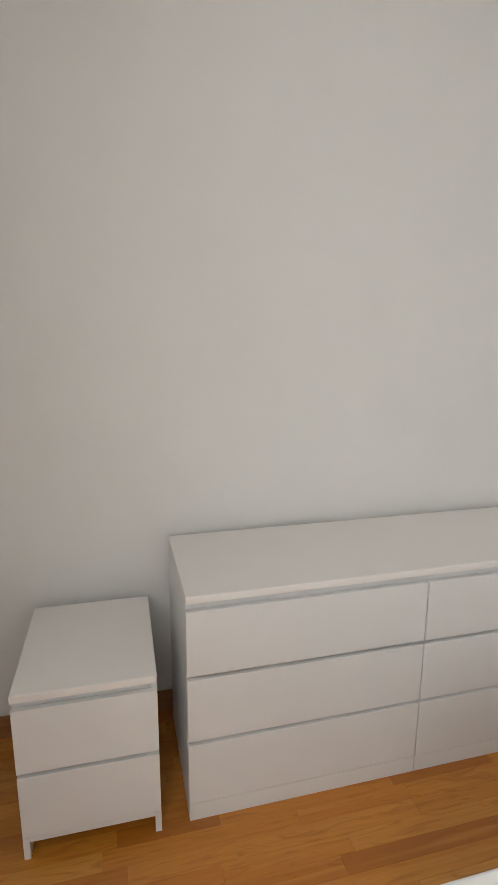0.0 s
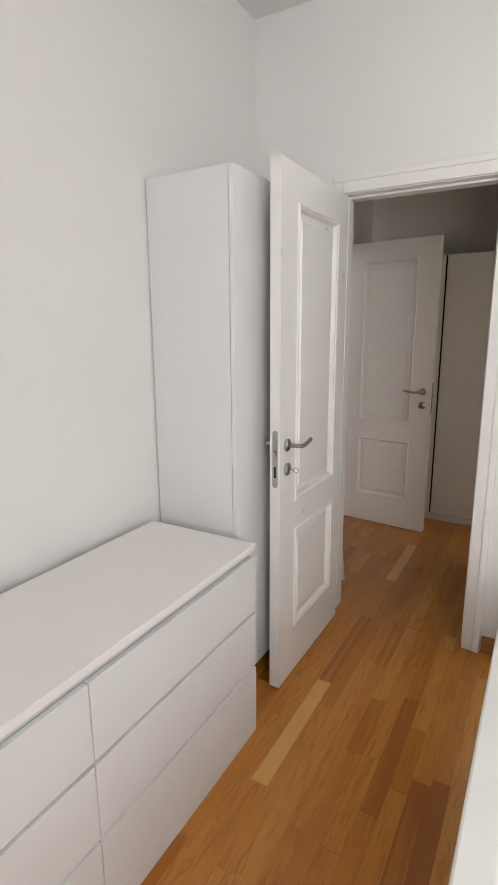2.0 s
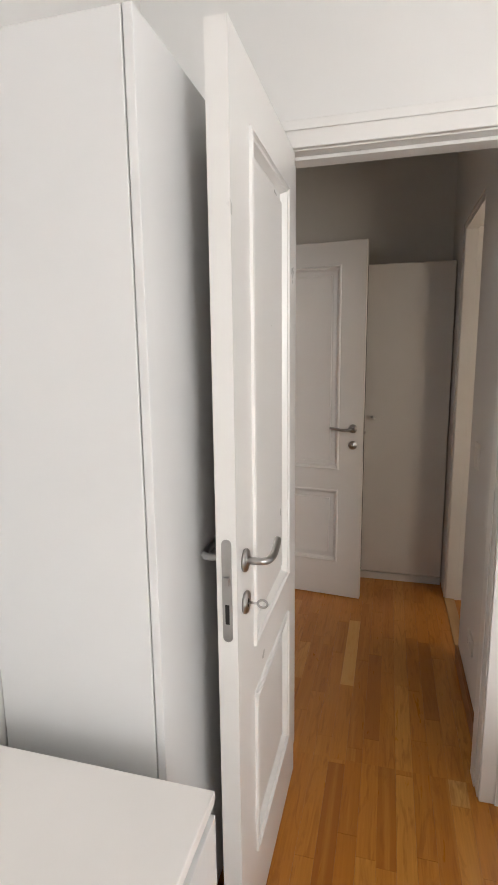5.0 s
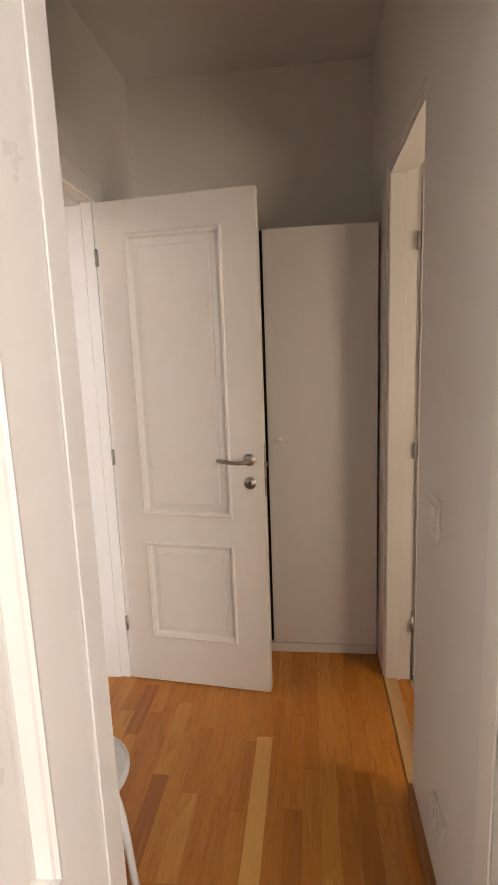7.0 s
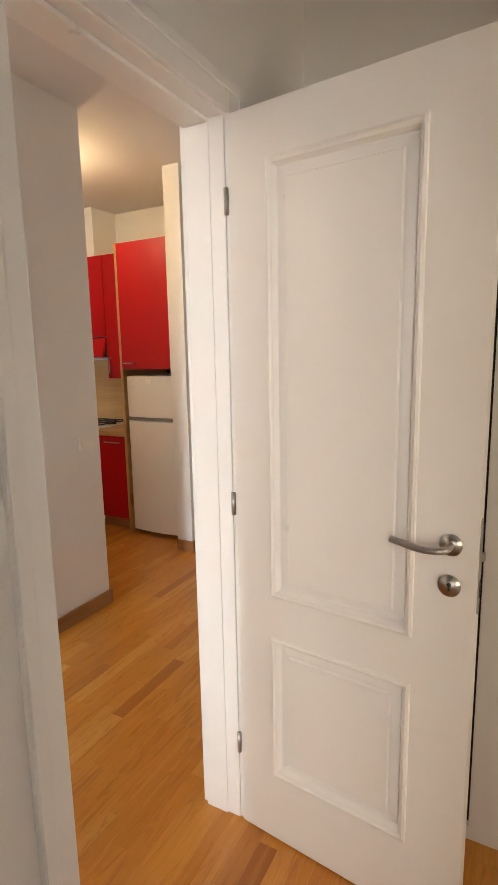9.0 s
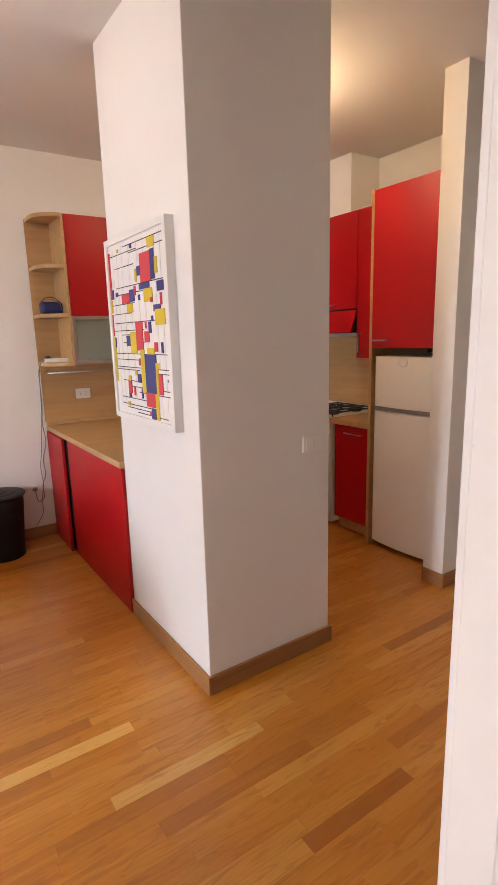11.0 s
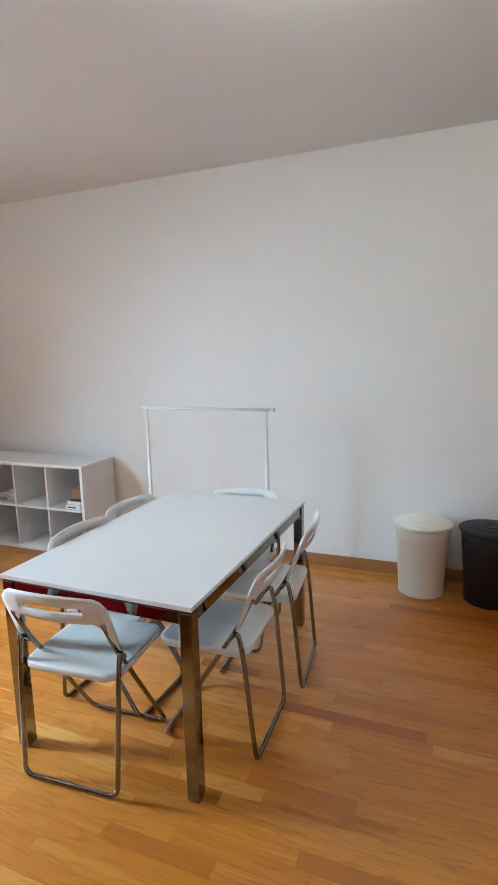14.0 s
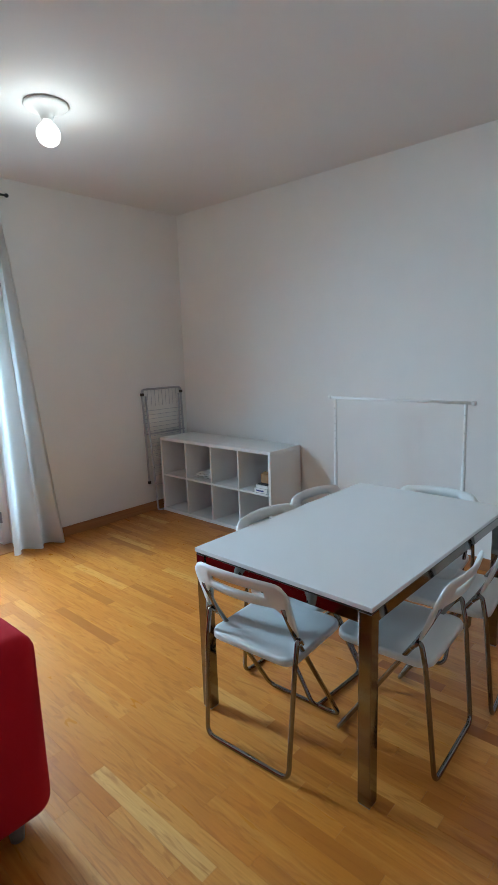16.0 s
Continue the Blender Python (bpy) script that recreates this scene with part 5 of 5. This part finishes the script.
part("cord", tube(rounded_path([(4.852, 6.13, 1.392), (4.835, 6.20, 1.375), (4.832, 6.285, 1.30), (4.838, 6.30, 1.05), (4.822, 6.302, 0.90), (4.842, 6.302, 0.76), (4.80, 6.302, 0.62), (4.815, 6.302, 0.50), (4.775, 6.302, 0.42), (4.79, 6.302, 0.32), (4.735, 6.302, 0.28), (4.72, 6.302, 0.39)], 0.05), 0.0035, 6), CABLE, cab, "", True)
part("cord", tube(rounded_path([(4.862, 6.14, 1.40), (4.838, 6.21, 1.38), (4.836, 6.29, 1.28), (4.830, 6.304, 1.0), (4.812, 6.304, 0.86), (4.80, 6.304, 0.70), (4.775, 6.304, 0.56), (4.79, 6.304, 0.42), (4.76, 6.304, 0.30), (4.77, 6.304, 0.20), (4.70, 6.30, 0.10)], 0.05), 0.003, 6), CABLE, cab, "", True)
part("plug", box(4.704, 4.734, 6.278, 6.304, 0.386, 0.414, 0.004), GREYSTEEL, cab)

# east side: fridge, tall unit, cooker run
fr = thing("fridge", pose(6.647, 4.118, 0), "white two-door fridge freezer with rounded door edges", "fridge")
part("body", box(0.062, 0.60, 0.002, 0.498, 0.025, 1.37, 0.004), FRIDGE, fr)


def fridge_door(name, z0, z1, dip):
    bm = bmesh.new()
    n = 16
    rows = []
    for z in (z0, z1):
        rows.append([bm.verts.new((0.022 * (2 * i / n - 1) ** 2 + 0.002, 0.5 * i / n, z - (dip * math.sin(math.pi * i / n) if z == (z1 if dip > 0 else z0) else 0))) for i in range(n + 1)] + [bm.verts.new((0.058, 0.5, z)), bm.verts.new((0.058, 0.0, z))])
    k = len(rows[0])
    for i in range(k):
        bm.faces.new((rows[0][i], rows[0][(i + 1) % k], rows[1][(i + 1) % k], rows[1][i]))
    bm.faces.new(rows[1])
    bm.faces.new(list(reversed(rows[0])))
    bmesh.ops.recalc_face_normals(bm, faces=bm.faces)
    return part(name, bm, FRIDGE, fr)


fridge_door("fridge_door", 0.045, 1.000, 0.012)
fd = fridge_door("freezer_door", 1.030, 1.368, 0)
part("grip", box(0.012, 0.058, 0.004, 0.496, 1.0035, 1.0265, 0.003), GREYSTEEL, fr, "grey grip strip between the doors")
part("badge", moved(lathe([(0.034, 0.0), (0.033, 0.003), (0.026, 0.005), (0.004, 0.006)], 24), Matrix.Translation((0.003, 0.25, 1.335)) @ pose(0, 0, 0, 0, -90) @ Matrix.Diagonal((1.0, 1.1, 1, 1))), CREAM, fd, "plain oval badge", True)
for y in (0.05, 0.45):
    part("foot", cyl(0.018, 0.018, 0, 0.0245, 12, 0, Matrix.Translation((0.12, y, 0))), GREYSTEEL, fr)
tall = thing("tall_cabinet", pose(0, 0, 0), "red laminate cupboard above the fridge with a beech side panel", "cupboard")
part("body", boxes((6.672, 7.29, 4.118, 4.640, 1.425, 2.425)), BEECH, tall)
d = part("cabinet_door", box(6.650, 6.671, 4.119, 4.640, 1.427, 2.425, 0.0015), REDF, tall, "red laminate door")
part("bar_handle", tube(rounded_path([(6.651, 4.50, 1.475), (6.625, 4.50, 1.475), (6.625, 4.61, 1.475), (6.651, 4.61, 1.475)], 0.012), 0.005, 8), STEEL, d, "steel bar handle", True)
part("side_panel", moved(box(-2.432, 0.0, -0.0125, 0.0125, -0.32, 0.32, 0.001), Matrix.Translation((6.975, 4.655, 0)) @ Matrix(((0, 0, 1, 0), (0, 1, 0, 0), (-1, 0, 0, 0), (0, 0, 0, 1)))), BEECH, tall, "beech side panel")
# dark sheet for the shade in the slot above the fridge
part("void_shade", boxes((7.24, 7.28, 4.12, 4.63, 1.375, 1.424)), DARK, tall)

bc = thing("base_cabinet", pose(0, 0, 0), "narrow red base cabinet between cooker and fridge", "base cabinet", "kitchen base cabinets")
part("body", boxes((6.722, 7.29, 4.67, 5.045, 0.10, 0.845)), BEECH, bc)
d = part("cabinet_door", box(6.70, 6.7205, 4.671, 5.044, 0.105, 0.842, 0.0015), REDF, bc, "red laminate door")
part("bar_handle", tube(rounded_path([(6.701, 4.77, 0.79), (6.676, 4.77, 0.79), (6.676, 4.93, 0.79), (6.701, 4.93, 0.79)], 0.012), 0.005, 8), STEEL, d, "steel bar handle", True)
part("plinth", boxes((6.755, 7.28, 4.67, 5.045, 0.0, 0.0995)), BEECH, bc)
ck = thing("cooker", pose(6.70, 5.105, 0), "white gas cooker with oven and black pan grates", "cooker")
part("body", box(0.022, 0.59, 0.0, 0.49, 0.02, 0.86, 0.003), FRIDGE, ck)
od = part("oven_door", box(0.0, 0.0215, 0.005, 0.485, 0.42, 0.745, 0.004), FRIDGE, ck)
part("oven_glass", boxes((-0.0012, -0.0002, 0.05, 0.44, 0.47, 0.66)), GREYSTEEL, od, "dark oven glass")
part("oven_handle", tube(rounded_path([(0.0, 0.05, 0.70), (-0.03, 0.05, 0.70), (-0.03, 0.44, 0.70), (0.0, 0.44, 0.70)], 0.012), 0.007, 8), FRIDGE, od, "", True)
part("drawer", box(0.0, 0.0215, 0.005, 0.485, 0.10, 0.41, 0.004), FRIDGE, ck)
fp = part("control_panel", box(0.0, 0.0215, 0.002, 0.488, 0.755, 0.86, 0.003), FRIDGE, ck)
for i in range(5):
    part("knob", cyl(0.017, 0.015, 0, 0.02, 16, 0.002, Matrix.Translation((0.0, 0.06 + i * 0.09, 0.81)) @ pose(0, 0, 0, 0, -90)), PLASTIC, fp, "", True)
part("hob", box(0.002, 0.588, 0.002, 0.488, 0.861, 0.882, 0.004), FRIDGE, ck)
for bx, by in ((0.16, 0.13), (0.16, 0.36), (0.42, 0.13), (0.42, 0.36)):
    part("burner", cyl(0.045, 0.040, 0.883, 0.900, 20, 0.002, Matrix.Translation((bx, by, 0))), BLACKMETAL, ck, "", True)
for y0 in (0.02, 0.255):
    bm = bmesh.new()
    for yy in (y0, y0 + 0.105, y0 + 0.21):
        tube_into(bm, [(0.05, yy, 0.912), (0.53, yy, 0.912)], 0.006, 6)
    for xx in (0.05, 0.16, 0.29, 0.42, 0.53):
        tube_into(bm, [(xx, y0, 0.912), (xx, y0 + 0.21, 0.912)], 0.006, 6)
    for xx in (0.05, 0.53):
        for yy in (y0, y0 + 0.21):
            tube_into(bm, [(xx, yy, 0.883), (xx, yy, 0.912)], 0.006, 6)
    part("pan_grate", bm, BLACKMETAL, ck, "black iron pan grate", True)
bc2 = thing("base_cabinet", pose(0, 0, 0), "red base cabinets in the far kitchen corner", "base cabinet", "kitchen base cabinets")
part("body", boxes((6.722, 7.29, 5.60, 6.31, 0.10, 0.845)), BEECH, bc2)
part("front", boxes((6.70, 6.721, 5.60, 6.31, 0.105, 0.842)), REDF, bc2, "red laminate front")
bc3 = thing("base_cabinet", pose(0, 0, 0), "red base cabinets along the kitchen wall", "base cabinet", "kitchen base cabinets")
part("body", boxes((5.47, 6.69, 5.735, 6.31, 0.10, 0.845)), BEECH, bc3)
part("front", boxes((5.47, 6.69, 5.712, 5.733, 0.105, 0.842)), REDF, bc3, "red laminate front")
for y0, y1, z0, lab in ((4.67, 5.085, 1.335, "narrow red wall cabinet beside the cooker hood"), (5.09, 5.69, 1.715, "red wall cabinet above the cooker hood")):
    u = thing("wall_cabinet", pose(0, 0, 0), lab, "wall cabinet", "kitchen wall cabinets")
    part("body", boxes((6.982, 7.29, y0 + 0.001, y1 - 0.001, z0 + 0.001, 2.429)), BEECH, u)
    d = part("cabinet_door", box(6.96, 6.981, y0 + 0.0015, y1 - 0.0015, z0, 2.43, 0.0015), REDF, u, "red laminate door")
    if z0 > 1.5:
        part("bar_handle", tube(rounded_path([(6.961, 5.33, 1.75), (6.937, 5.33, 1.75), (6.937, 5.47, 1.75), (6.961, 5.47, 1.75)], 0.012), 0.005, 8), STEEL, d, "", True)
    else:
        part("bar_handle", tube(rounded_path([(6.961, 5.045, 1.38), (6.937, 5.045, 1.38), (6.937, 5.045, 1.52), (6.961, 5.045, 1.52)], 0.012), 0.005, 8), STEEL, d, "", True)
hood = thing("cooker_hood", pose(0, 0, 0), "cooker hood with a slanted red front flap", "cooker hood")
part("body", boxes((6.99, 7.29, 5.095, 5.685, 1.53, 1.713)), BLACKMETAL, hood)
part("flap", moved(box(-0.010, 0.010, 0.0, 0.585, -0.18, 0.0, 0.002), Matrix.Translation((6.975, 5.098, 1.70)) @ pose(0, 0, 0, 0, 20)), REDF, hood, "red laminate flap")
structure("duct_box", boxes((6.995, 7.30, 5.20, 5.66, 2.432, LIV_H)), WALL, "white boxed-in hood duct above the cabinets", "duct")

# shoe rack behind the stub wall
sr = thing("shoe_rack", pose(6.80, 3.765, 0), "dark metal shoe rack with open shelves and rounded grey sides", "shoe rack")
for a in (0.0, 0.438):
    side = [(0.0, 0.03), (0.120, 0.03), (0.120, 0.915), (0.045, 0.915), (0.018, 0.900), (0.004, 0.870), (0.0, 0.83)]
    part("side_panel", moved(slab(side, 0.0, 0.012, 0.001), Matrix(((0, 0, 1, a), (1, 0, 0, 0), (0, 1, 0, 0), (0, 0, 0, 1)))), BLUEGREY, sr)
for i in range(6):
    board = part("shelf_board", box(0.0125, 0.4375, 0.012, 0.113, 0.06 + i * 0.158, 0.070 + i * 0.158, 0.002), BLACKMETAL, sr)
    part("edge_strip", box(0.0125, 0.4375, 0.006, 0.0115, 0.058 + i * 0.158, 0.071 + i * 0.158, 0.001), GREYPLAST, board, "pale grey edge strip")
part("back_panel", boxes((0.0125, 0.4375, 0.114, 0.119, 0.06, 0.90)), BLACKMETAL, sr)
for x in (0.02, 0.43):
    for y in (0.02, 0.100):
        part("foot", cyl(0.01, 0.01, 0, 0.0295, 10, 0, Matrix.Translation((x, y, 0))), BLACKMETAL, sr)
part("card", box(0.03, 0.10, 0.03, 0.04, 0.705, 0.78, 0.001), PAPER, sr, "pale card leaning on a shelf")

# ------------------------------------------------------------- outside the balcony door
structure("balcony", box(-1.35, -0.45, 2.6, 5.2, -0.20, -0.04, 0.005), CONCRETE, "narrow concrete balcony floor", "balcony")
brl = thing("balcony_railing", pose(-1.28, 0, 0), "dark iron balcony railing with scrolls", "railing")
part("top_rail", box(-0.02, 0.02, 2.65, 5.15, 0.98, 1.0, 0.003), IRON, brl)
part("low_rail", box(-0.012, 0.012, 2.65, 5.15, 0.06, 0.075, 0.003), IRON, brl)
for i in range(22):
    y = 2.70 + i * 0.115
    part("bar", tube([(0, y, -0.035), (0, y, 0.98)], 0.007, 6), IRON, brl)
for y in (3.95, 4.2, 4.45, 4.7):
    part("scroll", tube([(0.0, y + 0.10 * math.cos(a), 0.55 + 0.07 * math.sin(a)) for a in [k * math.pi / 10 for k in range(20)]], 0.006, 6, closed=True), IRON, brl)
pl = thing("planter_box", pose(-1.14, 3.2, 0), "weathered grey-green wooden planter box hung on the railing", "planter")
for x in (-0.105, 0.075):
    part("long_board", box(x, x + 0.022, 0.0, 1.95, 0.60, 0.885, 0.003), PLANTER, pl)
for y in (0.0, 1.93):
    part("end_board", box(-0.0825, 0.0745, y, y + 0.02, 0.60, 0.885, 0.003), PLANTER, pl)
part("soil", boxes((-0.0825, 0.0745, 0.0205, 1.9295, 0.61, 0.84)), JOINT, pl)
part("hook_bar", tube(rounded_path([(-0.12, 0.3, 0.62), (0.09, 0.3, 0.59), (0.10, 0.3, 0.62)], 0.02), 0.008, 6), IRON, pl)
bld = thing("apartment_building", pose(-13.0, 4.0, -9.0), "pale rendered apartment building across the street with iron balconies", "building")
part("wall", boxes((-1.0, 0.0, -14, 22, 0, 24)), FACADE, bld)
for k in range(6):
    part("string_course", box(0.001, 0.12, -14, 22, 3.05 + k * 3.4, 3.25 + k * 3.4, 0.01), FACADE, bld)
for k in range(6):
    for i in range(9):
        y = -11.6 + i * 3.6
        z = 0.6 + k * 3.4
        w_ = part("window", box(-0.05, 0.03, y, y + 1.1, z + 0.15, z + 2.35, 0.005), PALEWIN, bld, "window paled for outdoor glare")
        part("window_frame", boxes((0.031, 0.06, y - 0.10, y, z + 0.05, z + 2.45), (0.031, 0.06, y + 1.1, y + 1.2, z + 0.05, z + 2.45), (0.031, 0.06, y, y + 1.1, z + 2.35, z + 2.45), (0.031, 0.06, y + 0.52, y + 0.58, z + 0.15, z + 2.35)), FACADE, w_)
for k in (2, 3, 4):
    z = 3.25 + (k - 1) * 3.4
    b_ = part("balcony", box(0.0, 0.9, 2.2, 6.2, z - 0.02, z + 0.13, 0.01), FACADE, bld)
    bm = boxes((0.84, 0.88, 2.25, 6.15, z + 1.02, z + 1.06), (0.84, 0.88, 2.25, 6.15, z + 0.20, z + 0.23))
    for i in range(34):
        box_into(bm, 0.852, 0.868, 2.3 + i * 0.115, 2.318 + i * 0.115, z + 0.13, z + 1.02)
    part("railing", bm, FARIRON, b_)
structure("ground", box(-400, 400, -400, 400, -9.6, -9.0, 0), CONCRETE, "grey street paving far below", "ground")


# ------------------------------------------------------------- parquet, laid along x
def parquet(name, x0, x1, y0, y1, near, label, seed, pale=()):
    """Planks 61 mm wide. near: (xa, xb, ya, yb), where planks are objects of their own; pale: (start x, y) of pale planks."""
    rng = random.Random(seed)
    floor = structure(name, boxes((x0, x1, y0, y1, -0.06, -0.007)), JOINT, label, "floor")
    pw, gap = 0.0612, 0.0003
    first = y0 - (pw - (pale[0][1] - y0) % pw) if pale else y0
    shared = {}
    verts, faces = [], []
    count = 0
    rows_ = int(math.ceil((y1 - first) / pw))
    for r in range(rows_):
        ya = first + r * pw
        yb = min(ya + pw - gap, y1)
        marks = [px for px, py in pale if abs(py - ya) < pw / 2]
        ya = max(ya, y0)
        if yb - ya < 0.002:
            continue
        x = x0 - rng.uniform(0.0, 0.5)
        while x < x1:
            ln = rng.choice((0.61, 0.61, 0.46, 0.61, 0.32, 0.40))
            ahead = [px - x for px in marks if px - x > -0.001]
            chosen = bool(ahead) and ahead[0] < 0.001
            if chosen:
                ln = 0.61
            elif ahead and ahead[0] < ln + 0.12:
                ln = ahead[0]
            xa, xb = max(x, x0), min(x + ln - 2 * gap, x1)
            x += ln
            if xb - xa < 0.02:
                continue
            dz = -rng.uniform(0, 0.0003)
            full = xb - xa > ln - 0.002 and yb - ya > pw - 0.002
            kind_ = (round(ln, 4), chosen)
            mid = ((xa + xb) / 2, (ya + yb) / 2)
            if full and (count < 300 or chosen) and near[0] < mid[0] < near[1] and near[2] < mid[1] < near[3]:
                if kind_ not in shared:
                    bm = boxes((-(ln - 2 * gap) / 2, (ln - 2 * gap) / 2, -(pw - gap) / 2, (pw - gap) / 2, -0.007, 0.0))
                    top = [e for e in bm.edges if e.verts[0].co.z > -1e-4 and e.verts[1].co.z > -1e-4]
                    bmesh.ops.bevel(bm, geom=top, offset=0.0003, segments=1, affect="EDGES")
                    me = bpy.data.meshes.new("plank")
                    bm.to_mesh(me)
                    bm.free()
                    me.materials.append(SAPWOOD if chosen else PLANK)
                    shared[kind_] = me
                ob = new("plank", shared[kind_])
                ob.parent = floor
                ob.location = (mid[0], mid[1], dz)
                count += 1
            else:
                k = len(verts)
                for z in (-0.007, dz):
                    verts += [(xa, ya, z), (xb, ya, z), (xb, yb, z), (xa, yb, z)]
                faces += [(k + 4, k + 5, k + 6, k + 7), (k, k + 1, k + 5, k + 4), (k + 1, k + 2, k + 6, k + 5), (k + 2, k + 3, k + 7, k + 6), (k + 3, k, k + 4, k + 7)]
    me = bpy.data.meshes.new("plank_field")
    me.from_pydata(verts, [], faces)
    me.materials.append(PLANKS)
    ob = new("plank_field", me)
    ob.parent = floor
    ob["kind"] = "stuff"
    ob["label"] = "varnished warm oak parquet planks"


parquet("floor_bedroom", -0.25, 3.16, BED_S, 2.39, (0.4, 3.2, 0.9, 2.3), "varnished warm oak plank parquet of the bedroom", 3, ((1.918, 1.700),))
parquet("floor_hall", 3.16, 5.15, 1.09, 2.475, (3.1, 5.2, 1.1, 2.5), "varnished warm oak plank parquet of the hall", 5, ((3.62, 1.70),))
parquet("floor_living", -0.20, 7.30, 2.475, 6.318, (2.0, 4.9, 2.7, 6.2), "varnished warm oak plank parquet of the living room", 7, ((3.922, 3.890),))
structure("floor_bathroom", boxes((3.22, 5.30, -0.8, 1.09, -0.06, -0.003)), CONCRETE, "grey bathroom floor", "floor")
